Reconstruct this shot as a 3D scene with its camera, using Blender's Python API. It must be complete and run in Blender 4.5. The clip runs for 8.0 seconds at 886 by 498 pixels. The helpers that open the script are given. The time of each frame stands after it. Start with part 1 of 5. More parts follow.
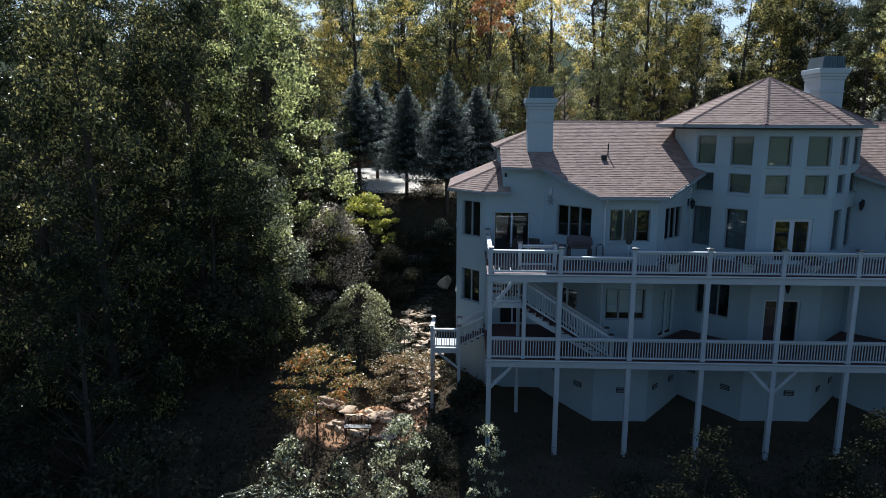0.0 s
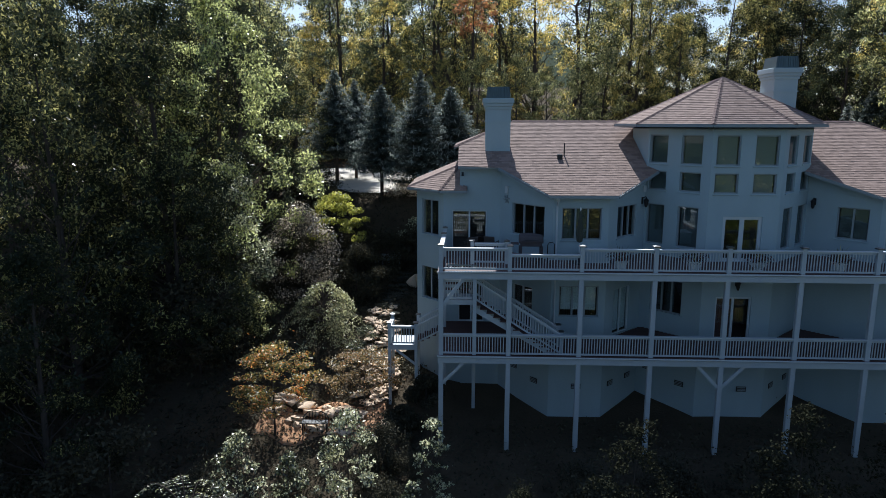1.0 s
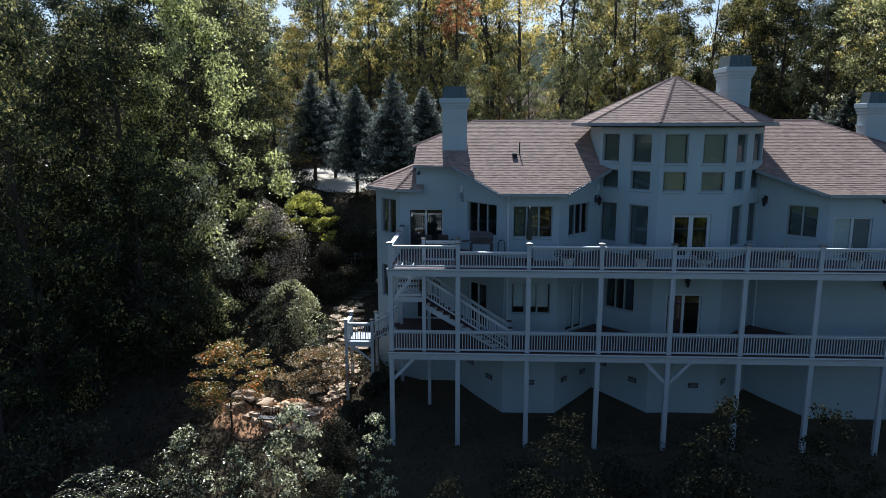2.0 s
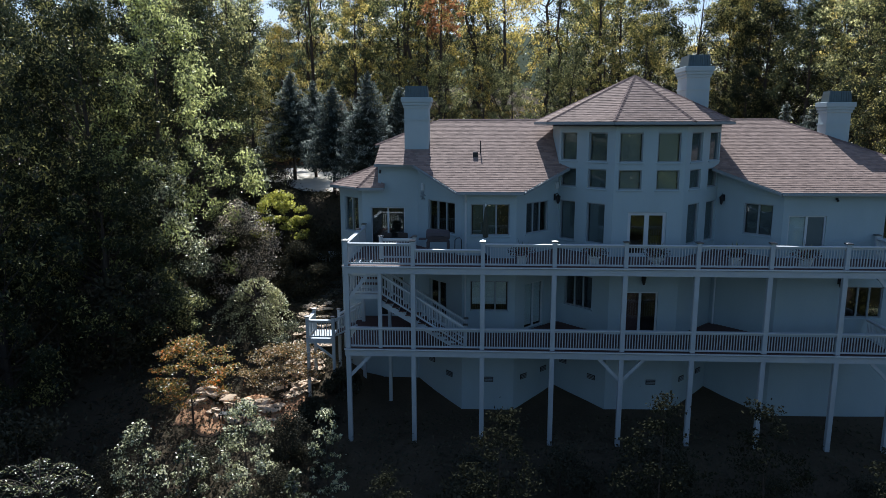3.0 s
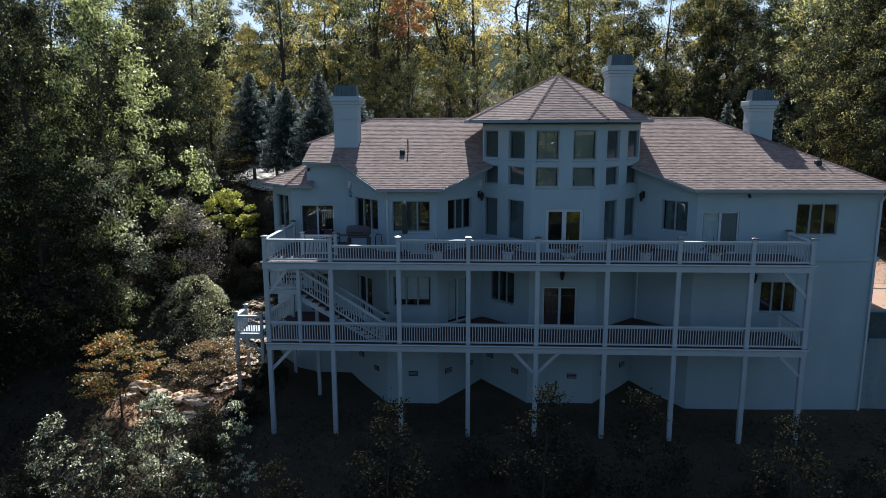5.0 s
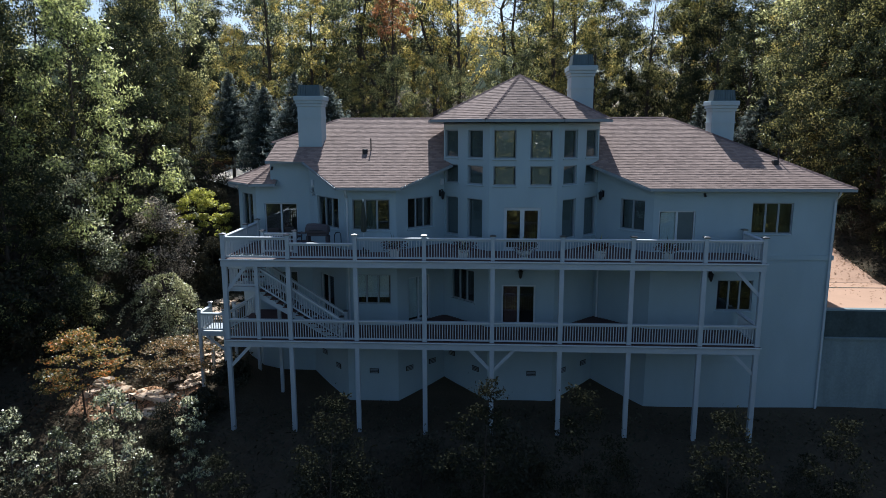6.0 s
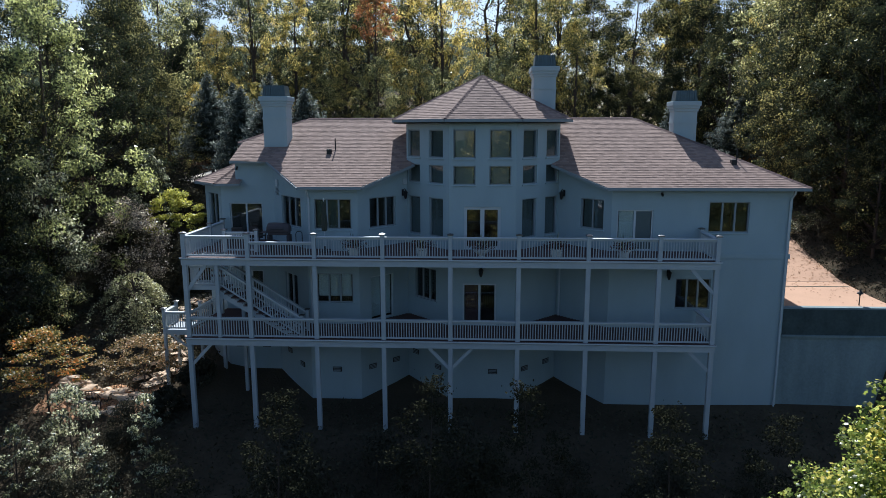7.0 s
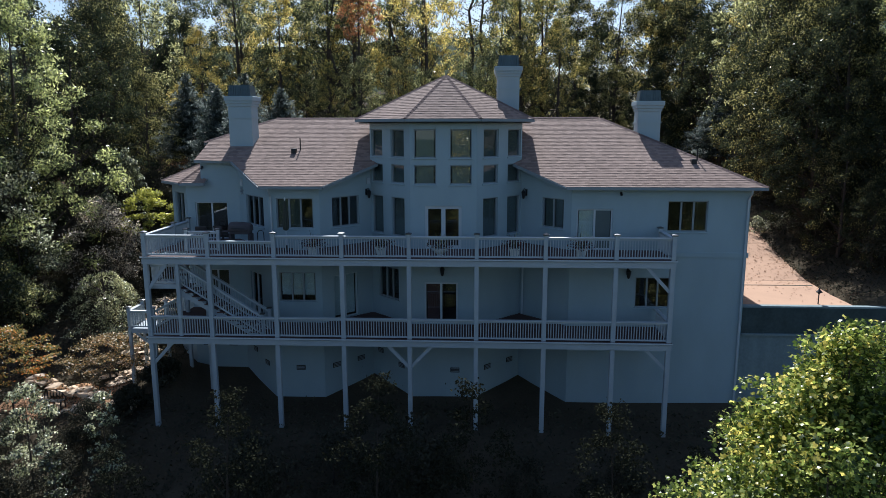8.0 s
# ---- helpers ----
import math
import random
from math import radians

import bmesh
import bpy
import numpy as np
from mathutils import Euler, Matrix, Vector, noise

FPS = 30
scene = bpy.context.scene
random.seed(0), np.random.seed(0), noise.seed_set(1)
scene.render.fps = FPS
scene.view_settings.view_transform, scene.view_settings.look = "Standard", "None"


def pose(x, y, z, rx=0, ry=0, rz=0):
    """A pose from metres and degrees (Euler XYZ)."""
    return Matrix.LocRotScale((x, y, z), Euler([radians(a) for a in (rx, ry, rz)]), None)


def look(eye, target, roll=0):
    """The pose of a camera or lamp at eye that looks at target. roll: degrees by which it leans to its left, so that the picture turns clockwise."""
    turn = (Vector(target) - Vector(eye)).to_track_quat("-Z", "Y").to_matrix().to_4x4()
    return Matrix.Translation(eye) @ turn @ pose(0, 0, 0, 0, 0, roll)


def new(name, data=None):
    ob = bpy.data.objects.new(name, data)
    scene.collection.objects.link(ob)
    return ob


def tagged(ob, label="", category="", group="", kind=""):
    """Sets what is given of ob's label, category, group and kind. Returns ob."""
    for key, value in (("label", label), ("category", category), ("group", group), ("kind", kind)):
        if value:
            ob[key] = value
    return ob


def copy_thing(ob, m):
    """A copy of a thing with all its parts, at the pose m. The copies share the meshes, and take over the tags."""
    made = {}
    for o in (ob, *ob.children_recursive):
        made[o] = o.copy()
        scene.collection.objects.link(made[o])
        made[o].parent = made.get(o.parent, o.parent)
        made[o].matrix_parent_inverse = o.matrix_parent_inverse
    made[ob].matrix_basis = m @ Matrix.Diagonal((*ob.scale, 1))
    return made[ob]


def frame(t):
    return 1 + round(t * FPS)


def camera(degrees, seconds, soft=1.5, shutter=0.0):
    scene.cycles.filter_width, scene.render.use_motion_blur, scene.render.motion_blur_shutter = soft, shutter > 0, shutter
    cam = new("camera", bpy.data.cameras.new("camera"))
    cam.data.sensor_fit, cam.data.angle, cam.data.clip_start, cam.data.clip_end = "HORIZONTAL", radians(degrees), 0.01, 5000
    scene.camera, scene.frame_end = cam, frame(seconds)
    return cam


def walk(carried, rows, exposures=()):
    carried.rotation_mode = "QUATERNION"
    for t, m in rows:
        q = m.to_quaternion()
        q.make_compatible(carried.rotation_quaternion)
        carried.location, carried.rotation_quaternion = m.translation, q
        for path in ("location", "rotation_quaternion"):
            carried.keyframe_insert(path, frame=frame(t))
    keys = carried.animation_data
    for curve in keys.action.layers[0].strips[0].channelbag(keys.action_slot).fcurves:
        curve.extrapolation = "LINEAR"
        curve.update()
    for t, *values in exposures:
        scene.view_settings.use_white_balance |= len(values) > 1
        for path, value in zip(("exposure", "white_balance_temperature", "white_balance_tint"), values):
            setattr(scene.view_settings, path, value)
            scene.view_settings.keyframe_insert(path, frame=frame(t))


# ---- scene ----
cam = camera(66.5, 8.0, soft=0.45)
PATH = [
    (0, (-12.769, -27.153, 9.699), (-12.84, -25.189, 9.33), 0.2),
    (0.5, (-11.736, -27.347, 9.705), (-11.812, -25.382, 9.337), 0.1),
    (1, (-10.595, -27.522, 9.697), (-10.675, -25.558, 9.328), 0.1),
    (1.5, (-9.388, -27.707, 9.676), (-9.475, -25.743, 9.308), -0.0),
    (2, (-8.193, -27.826, 9.648), (-8.29, -25.863, 9.281), -0.1),
    (3.5, (-5.279, -28.075, 9.562), (-5.384, -26.112, 9.196), -0.1),
    (4, (-4.423, -28.116, 9.551), (-4.526, -26.153, 9.185), -0.1),
    (4.5, (-3.506, -28.284, 9.495), (-3.609, -26.32, 9.131), -0.2),
    (6, (-0.558, -28.586, 9.31), (-0.667, -26.621, 8.953), -0.1),
    (6.5, (0.341, -28.693, 9.277), (0.234, -26.728, 8.923), -0.1),
    (7, (1.203, -28.776, 9.209), (1.099, -26.81, 8.858), -0.1),
    (7.5, (2.062, -28.821, 9.209), (1.961, -26.854, 8.857), -0.1),
    (8, (2.978, -28.866, 9.224), (2.877, -26.9, 8.871), -0.1),
]
walk(cam, [(t, look(eye, target, roll)) for t, eye, target, roll in PATH],
     [(0.0, 0.46, 5620, 9), (8.0, 0.46, 5620, 9)])

# ---------- sky, sun, exposure ----------
SUN_TO = Vector((-0.065, 1.0, 0.94)).normalized()
world = bpy.data.worlds.new("sky")
scene.world = world
world.use_nodes = True
wn = world.node_tree
sky = wn.nodes.new("ShaderNodeTexSky")
sky.sky_type = "NISHITA"
sky.sun_disc = False
sky.sun_elevation = math.asin(SUN_TO.z)
sky.sun_rotation = math.atan2(SUN_TO.x, SUN_TO.y)
bg = wn.nodes["Background"]
bg.inputs["Strength"].default_value = 0.075
wn.links.new(sky.outputs[0], bg.inputs["Color"])
sun = new("sun", bpy.data.lights.new("sun", "SUN"))
sun.data.energy = 5.0
sun.data.angle = radians(0.53)
sun.data.color = (1.0, 0.95, 0.87)
sun.matrix_world = look(SUN_TO * 120, (0, 0, 0))


# ---------- materials ----------
def mat(name, colour, rough=0.6, metal=0.0, var=0.12, scale=3.0, fine=40.0, bump=0.02, spec=0.4, obj_var=0.0, island=0.0, streak=1.0):
    """Painted or solid surface with broad stains and fine grain. streak: how far the stains run down."""
    m = bpy.data.materials.new(name)
    m.use_nodes = True
    nt = m.node_tree
    p = nt.nodes["Principled BSDF"]
    p.inputs["Roughness"].default_value = rough
    p.inputs["Metallic"].default_value = metal
    p.inputs["Specular IOR Level"].default_value = spec
    co = nt.nodes.new("ShaderNodeTexCoord")
    n1 = nt.nodes.new("ShaderNodeTexNoise")
    n1.inputs["Scale"].default_value, n1.inputs["Detail"].default_value = scale, 6
    n2 = nt.nodes.new("ShaderNodeTexNoise")
    n2.inputs["Scale"].default_value, n2.inputs["Detail"].default_value = fine, 3
    mp = nt.nodes.new("ShaderNodeMapping")
    mp.inputs["Scale"].default_value = (1.0, 1.0, 1.0 / streak)
    nt.links.new(co.outputs["Object"], mp.inputs["Vector"])
    nt.links.new(mp.outputs[0], n1.inputs["Vector"])
    nt.links.new(co.outputs["Object"], n2.inputs["Vector"])
    val = nt.nodes.new("ShaderNodeMath")
    val.operation = "MULTIPLY_ADD"
    nt.links.new(n1.outputs["Fac"], val.inputs[0])
    val.inputs[1].default_value = 2 * var
    val.inputs[2].default_value = 1 - var
    val2 = nt.nodes.new("ShaderNodeMath")
    val2.operation = "MULTIPLY_ADD"
    nt.links.new(n2.outputs["Fac"], val2.inputs[0])
    val2.inputs[1].default_value = var
    nt.links.new(val.outputs[0], val2.inputs[2])
    last = val2
    for amount, node, out in ((obj_var, "ShaderNodeObjectInfo", "Random"), (island, "ShaderNodeNewGeometry", "Random Per Island")):
        if amount:
            inf = nt.nodes.new(node)
            add = nt.nodes.new("ShaderNodeMath")
            add.operation = "MULTIPLY_ADD"
            nt.links.new(inf.outputs[out], add.inputs[0])
            add.inputs[1].default_value = amount
            nt.links.new(last.outputs[0], add.inputs[2])
            sub = nt.nodes.new("ShaderNodeMath")
            sub.operation = "SUBTRACT"
            nt.links.new(add.outputs[0], sub.inputs[0])
            sub.inputs[1].default_value = amount / 2
            last = sub
    hsv = nt.nodes.new("ShaderNodeHueSaturation")
    hsv.inputs["Color"].default_value = (*colour, 1)
    nt.links.new(last.outputs[0], hsv.inputs["Value"])
    nt.links.new(hsv.outputs[0], p.inputs["Base Color"])
    if bump:
        b = nt.nodes.new("ShaderNodeBump")
        b.inputs["Strength"].default_value = 0.5
        b.inputs["Distance"].default_value = bump
        nt.links.new(n2.outputs["Fac"], b.inputs["Height"])
        nt.links.new(b.outputs[0], p.inputs["Normal"])
    return m


def leaf_mat(name, ramp, glow=0.5, gloss=0.045, rough=0.4, own=0.35):
    """Leaves: each a little different in hue, letting some light through."""
    m = bpy.data.materials.new(name)
    m.use_nodes = True
    nt = m.node_tree
    nt.nodes.remove(nt.nodes["Principled BSDF"])
    out = nt.nodes["Material Output"]
    geo = nt.nodes.new("ShaderNodeNewGeometry")
    inf = nt.nodes.new("ShaderNodeObjectInfo")
    co = nt.nodes.new("ShaderNodeTexCoord")
    big = nt.nodes.new("ShaderNodeTexNoise")
    big.inputs["Scale"].default_value = 0.45
    nt.links.new(co.outputs["Object"], big.inputs["Vector"])
    a = nt.nodes.new("ShaderNodeMath")
    a.operation = "MULTIPLY_ADD"
    nt.links.new(geo.outputs["Random Per Island"], a.inputs[0])
    a.inputs[1].default_value = 0.8
    nt.links.new(big.outputs["Fac"], a.inputs[2])
    b = nt.nodes.new("ShaderNodeMath")
    b.operation = "MULTIPLY_ADD"
    nt.links.new(inf.outputs["Random"], b.inputs[0])
    b.inputs[1].default_value = own
    nt.links.new(a.outputs[0], b.inputs[2])
    c = nt.nodes.new("ShaderNodeMapRange")
    c.inputs["From Min"].default_value, c.inputs["From Max"].default_value = 0.325 + own / 2, 1.275 + own / 2
    nt.links.new(b.outputs[0], c.inputs["Value"])
    cr = nt.nodes.new("ShaderNodeValToRGB")
    els = cr.color_ramp.elements
    for i, (pos, col) in enumerate(ramp):
        e = els[i] if i < 2 else els.new(pos)
        e.position, e.color = pos, (*col, 1)
    nt.links.new(c.outputs[0], cr.inputs["Fac"])
    d = nt.nodes.new("ShaderNodeBsdfDiffuse")
    tr = nt.nodes.new("ShaderNodeBsdfTranslucent")
    gl = nt.nodes.new("ShaderNodeBsdfGlossy")
    gl.inputs["Roughness"].default_value = rough
    gl.inputs["Color"].default_value = (1.0, 0.98, 0.92, 1)
    nt.links.new(cr.outputs["Color"], d.inputs["Color"])
    br = nt.nodes.new("ShaderNodeHueSaturation")
    br.inputs["Value"].default_value, br.inputs["Saturation"].default_value, br.inputs["Hue"].default_value = 1.75, 1.0, 0.495
    nt.links.new(cr.outputs["Color"], br.inputs["Color"])
    nt.links.new(br.outputs[0], tr.inputs["Color"])
    m1 = nt.nodes.new("ShaderNodeMixShader")
    m1.inputs["Fac"].default_value = glow
    nt.links.new(d.outputs[0], m1.inputs[1])
    nt.links.new(tr.outputs[0], m1.inputs[2])
    m2 = nt.nodes.new("ShaderNodeMixShader")
    m2.inputs["Fac"].default_value = gloss
    nt.links.new(m1.outputs[0], m2.inputs[1])
    nt.links.new(gl.outputs[0], m2.inputs[2])
    nt.links.new(m2.outputs[0], out.inputs["Surface"])
    return m


def glass_mat(name, tint=(0.84, 0.88, 0.88)):
    m = bpy.data.materials.new(name)
    m.use_nodes = True
    nt = m.node_tree
    nt.nodes.remove(nt.nodes["Principled BSDF"])
    t = nt.nodes.new("ShaderNodeBsdfTransparent")
    t.inputs["Color"].default_value = (*tint, 1)
    g = nt.nodes.new("ShaderNodeBsdfGlossy")
    g.inputs["Roughness"].default_value = 0.02
    x = nt.nodes.new("ShaderNodeMixShader")
    x.inputs["Fac"].default_value = 0.09
    nt.links.new(t.outputs[0], x.inputs[1])
    nt.links.new(g.outputs[0], x.inputs[2])
    nt.links.new(x.outputs[0], nt.nodes["Material Output"].inputs["Surface"])
    return m


M_STUCCO = mat("stucco", (0.38, 0.46, 0.488), 0.85, var=0.12, scale=0.9, fine=30, bump=0.008, spec=0.2, streak=2.5)
M_TRIM = mat("white_paint", (0.583, 0.616, 0.632), 0.5, var=0.08, scale=2, fine=25, bump=0.004)
M_DECKPAINT = mat("white_deck_paint", (0.454, 0.494, 0.518), 0.5, var=0.12, scale=1.5, fine=25, bump=0.006)
M_BOARD = mat("deck_board", (0.095, 0.050, 0.043), 0.7, var=0.2, scale=1.2, fine=18, bump=0.006, obj_var=0.2)
M_SHINGLE = mat("asphalt_shingle", (0.275, 0.2, 0.166), 0.9, var=0.16, scale=0.5, fine=60, bump=0.01, spec=0.16, island=0.42)
M_RIDGE = mat("ridge_shingle", (0.18, 0.128, 0.114), 0.95, var=0.15, scale=2, fine=60, bump=0.01, spec=0.15, island=0.3)
M_COPPER = mat("weathered_metal", (0.10, 0.13, 0.14), 0.5, metal=0.6, var=0.25, scale=2, fine=15, bump=0.003)
M_CAP = mat("dark_cap_metal", (0.20, 0.20, 0.20), 0.36, metal=1.0, var=0.15, bump=0.0)
M_BLACK = mat("black_iron", (0.02, 0.02, 0.022), 0.45, var=0.2, bump=0.003)
M_BRONZE = mat("grey_window_frame", (0.292, 0.324, 0.34), 0.5, var=0.08, bump=0.002)
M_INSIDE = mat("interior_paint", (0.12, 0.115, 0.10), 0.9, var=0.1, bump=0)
M_BLIND = mat("white_blind", (0.80, 0.86, 0.86), 0.8, var=0.05, bump=0)
# dark, grey and olive tones behind glass stand for reflected hill and sky
M_SHADE = mat("dark_pane_tone", (0.13, 0.155, 0.15), 0.9, var=0.1, bump=0)
M_GREY = mat("grey_pane_tone", (0.30, 0.31, 0.27), 0.9, var=0.1, scale=1, bump=0)
M_BROWN = mat("dark_brown_panel", (0.15, 0.075, 0.07), 0.9, var=0.1, bump=0)
M_OLIVE = mat("olive_pane_tone", (0.135, 0.15, 0.115), 0.9, var=0.15, scale=1, bump=0)
M_FASCIA = mat("grey_fascia_paint", (0.27, 0.305, 0.32), 0.5, var=0.1, scale=2, fine=25, bump=0.003)
M_STAIN = mat("stained_shaded_concrete", (0.055, 0.07, 0.068), 0.9, var=0.7, scale=1.4, fine=8, bump=0.02, spec=0.2, streak=1.5)
M_CONCRETE = mat("pale_concrete", (0.50, 0.315, 0.21), 0.9, var=0.16, scale=0.5, fine=14, bump=0.01, spec=0.2)
M_PALE_GRAVEL = mat("pale_gravel", (0.74, 0.67, 0.57), 0.95, var=0.2, scale=1.2, fine=30, bump=0.02, spec=0.1)
M_RETAIN = mat("retaining_concrete", (0.205, 0.25, 0.255), 0.9, var=0.45, scale=1.6, fine=10, bump=0.015, spec=0.2, streak=5.0)
M_BARK = mat("bark", (0.075, 0.06, 0.05), 0.95, var=0.35, scale=2, fine=20, bump=0.04, spec=0.1)
M_DARK_STONE = mat("dark_stone", (0.075, 0.075, 0.06), 0.95, var=0.4, scale=3, fine=20, bump=0.03, spec=0.1)
M_SOIL = mat("leaf_litter", (0.076, 0.060, 0.040), 1.0, var=0.5, scale=0.6, fine=9, bump=0.08, spec=0.05)
M_FARWOOD = mat("far_woodland", (0.032, 0.043, 0.022), 1.0, var=0.5, scale=0.02, fine=0.15, bump=0.6, spec=0.03)
M_MULCH = mat("bark_mulch", (0.50, 0.29, 0.165), 1.0, var=0.35, scale=1.5, fine=25, bump=0.04, spec=0.05)
M_ROCK = mat("fieldstone", (0.72, 0.55, 0.39), 0.9, var=0.3, scale=2.5, fine=18, bump=0.05, spec=0.15, obj_var=0.3)
M_POT = mat("white_pot", (0.75, 0.75, 0.72), 0.55, var=0.1, bump=0.003)
M_GRILL = mat("grill_cover", (0.06, 0.05, 0.052), 0.6, var=0.3, scale=3, bump=0.02)
M_CUSHION = mat("outdoor_fabric", (0.062, 0.066, 0.05), 0.95, var=0.2, scale=4, fine=60, bump=0.006)
M_WICKER = mat("dark_wicker", (0.06, 0.05, 0.045), 0.7, var=0.3, scale=6, fine=50, bump=0.01)
M_GLASS = glass_mat("window_glass")

# bright ramp ends stand for sunlit leaves, near-black ones for gaps in the crown
L_GREEN = leaf_mat("leaf_green", [(0.0, (0.034, 0.046, 0.024)), (1.0, (0.66, 0.62, 0.27)), (0.52, (0.048, 0.060, 0.030)), (0.72, (0.23, 0.24, 0.10))], glow=0.52, gloss=0.04, rough=0.3)
L_YELLOW = leaf_mat("leaf_yellowing", [(0.0, (0.042, 0.052, 0.025)), (1.0, (0.76, 0.60, 0.18)), (0.47, (0.07, 0.083, 0.034)), (0.67, (0.35, 0.32, 0.092))], glow=0.54, gloss=0.04, rough=0.3)
L_ORANGE = leaf_mat("leaf_orange", [(0.0, (0.10, 0.085, 0.035)), (1.0, (0.62, 0.24, 0.08)), (0.5, (0.28, 0.15, 0.06))], glow=0.52, gloss=0.05)
L_RUST = leaf_mat("leaf_rust", [(0.0, (0.055, 0.058, 0.022)), (1.0, (0.76, 0.28, 0.065)), (0.52, (0.13, 0.135, 0.04)), (0.76, (0.44, 0.32, 0.08))], glow=0.46, gloss=0.05, rough=0.35, own=0.0)
L_OLIVE = leaf_mat("leaf_olive", [(0.0, (0.06, 0.058, 0.026)), (1.0, (0.56, 0.33, 0.15)), (0.5, (0.15, 0.115, 0.045)), (0.76, (0.34, 0.24, 0.09))], glow=0.42, gloss=0.06, rough=0.35, own=0.0)
# shaded and sunlit versions of one woodland leaf, the light put into the colour
L_DARK = leaf_mat("leaf_wood_shaded", [(0.0, (0.028, 0.038, 0.020)), (1.0, (0.44, 0.40, 0.14)), (0.72, (0.034, 0.042, 0.022)), (0.90, (0.105, 0.103, 0.042))], glow=0.32, gloss=0.018, rough=0.25)
L_EDGE = leaf_mat("leaf_wood_sunlit", [(0.0, (0.034, 0.046, 0.025)), (1.0, (0.64, 0.65, 0.27)), (0.52, (0.050, 0.066, 0.032)), (0.72, (0.24, 0.27, 0.10))], glow=0.44, gloss=0.05, rough=0.3)
# leaf tones darkened to carry the shade of slope, bank and deck
L_UNDER = leaf_mat("leaf_under_shaded", [(0.0, (0.040, 0.040, 0.028)), (1.0, (0.10, 0.088, 0.053)), (0.5, (0.062, 0.059, 0.039))], glow=0.08, gloss=0.006, rough=0.5)
L_BANK = leaf_mat("leaf_bank_shaded", [(0.0, (0.028, 0.03, 0.02)), (1.0, (0.075, 0.07, 0.042)), (0.5, (0.045, 0.046, 0.03))], glow=0.06, gloss=0.005, rough=0.5)
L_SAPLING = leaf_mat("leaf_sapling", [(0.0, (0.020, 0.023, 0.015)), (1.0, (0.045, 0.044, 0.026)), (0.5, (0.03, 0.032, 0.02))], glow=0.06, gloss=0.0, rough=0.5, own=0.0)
# mostly near-black with a few near-white leaves: sun glints painted by the ramp
L_GLINT = leaf_mat("leaf_sunlit_flecks", [(0.0, (0.022, 0.028, 0.016)), (1.0, (0.86, 0.83, 0.55)), (0.58, (0.034, 0.043, 0.023)), (0.76, (0.34, 0.36, 0.2))], glow=0.34, gloss=0.08, rough=0.28)
L_LIME = leaf_mat("leaf_lime", [(0.0, (0.11, 0.135, 0.03)), (1.0, (0.50, 0.47, 0.09)), (0.5, (0.26, 0.27, 0.05))], own=0.0)
L_LACE = leaf_mat("leaf_lacy", [(0.0, (0.05, 0.06, 0.026)), (1.0, (0.74, 0.70, 0.42)), (0.5, (0.25, 0.26, 0.12))], glow=0.45, gloss=0.09, rough=0.33, own=0.0)
L_TULIP = leaf_mat("leaf_tulip", [(0.0, (0.022, 0.042, 0.012)), (1.0, (0.74, 0.62, 0.15)), (0.42, (0.06, 0.095, 0.02)), (0.72, (0.21, 0.26, 0.05)), (0.90, (0.52, 0.56, 0.15))], glow=0.47, gloss=0.03, rough=0.3, own=0.0)
L_SPRUCE = leaf_mat("needle_blue", [(0.0, (0.024, 0.034, 0.028)), (1.0, (0.13, 0.15, 0.13)), (0.5, (0.045, 0.06, 0.05))], glow=0.2, gloss=0.02, rough=0.4)
L_FROST = leaf_mat("needle_frosted", [(0.0, (0.045, 0.06, 0.052)), (1.0, (0.34, 0.37, 0.32)), (0.5, (0.09, 0.112, 0.098))], glow=0.35, gloss=0.02, rough=0.4)
L_MAROON = leaf_mat("leaf_maroon", [(0.0, (0.022, 0.014, 0.014)), (1.0, (0.26, 0.05, 0.045)), (0.6, (0.05, 0.025, 0.022))], glow=0.2, gloss=0.03, own=0.0)
# purple leaf whose near-white ramp end stands for sunlit flecks
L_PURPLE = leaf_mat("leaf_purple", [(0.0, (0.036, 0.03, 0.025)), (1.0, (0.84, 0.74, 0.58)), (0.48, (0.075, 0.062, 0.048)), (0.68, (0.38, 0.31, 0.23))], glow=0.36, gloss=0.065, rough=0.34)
L_LITTER = leaf_mat("fallen_leaf", [(0.0, (0.10, 0.05, 0.03)), (1.0, (0.30, 0.16, 0.06)), (0.5, (0.18, 0.09, 0.04))], glow=0.1, gloss=0.03)


# ---------- building helpers ----------
def obj(name, verts, faces, material, parent=None, label="", smooth=False):
    me = bpy.data.meshes.new(name)
    me.from_pydata([tuple(v) for v in verts], [], faces)
    me.materials.append(material)
    if smooth:
        me.shade_smooth()
    ob = new(name, me)
    if parent is not None:
        ob.parent = parent
    if label:
        ob["label"] = label
    return ob


def part(name, bm, material, parent=None, label="", smooth=False):
    me = bpy.data.meshes.new(name)
    bm.to_mesh(me)
    bm.free()
    me.materials.append(material)
    if smooth:
        me.shade_smooth()
    ob = new(name, me)
    if parent is not None:
        ob.parent = parent
    if label:
        ob["label"] = label
    return ob


def thing(name, label, category, place=(0, 0, 0), group="", kind=""):
    e = new(name)
    e.empty_display_size = 0.2
    e.matrix_basis = Matrix.Translation(place)
    return tagged(e, label, category, group, kind)


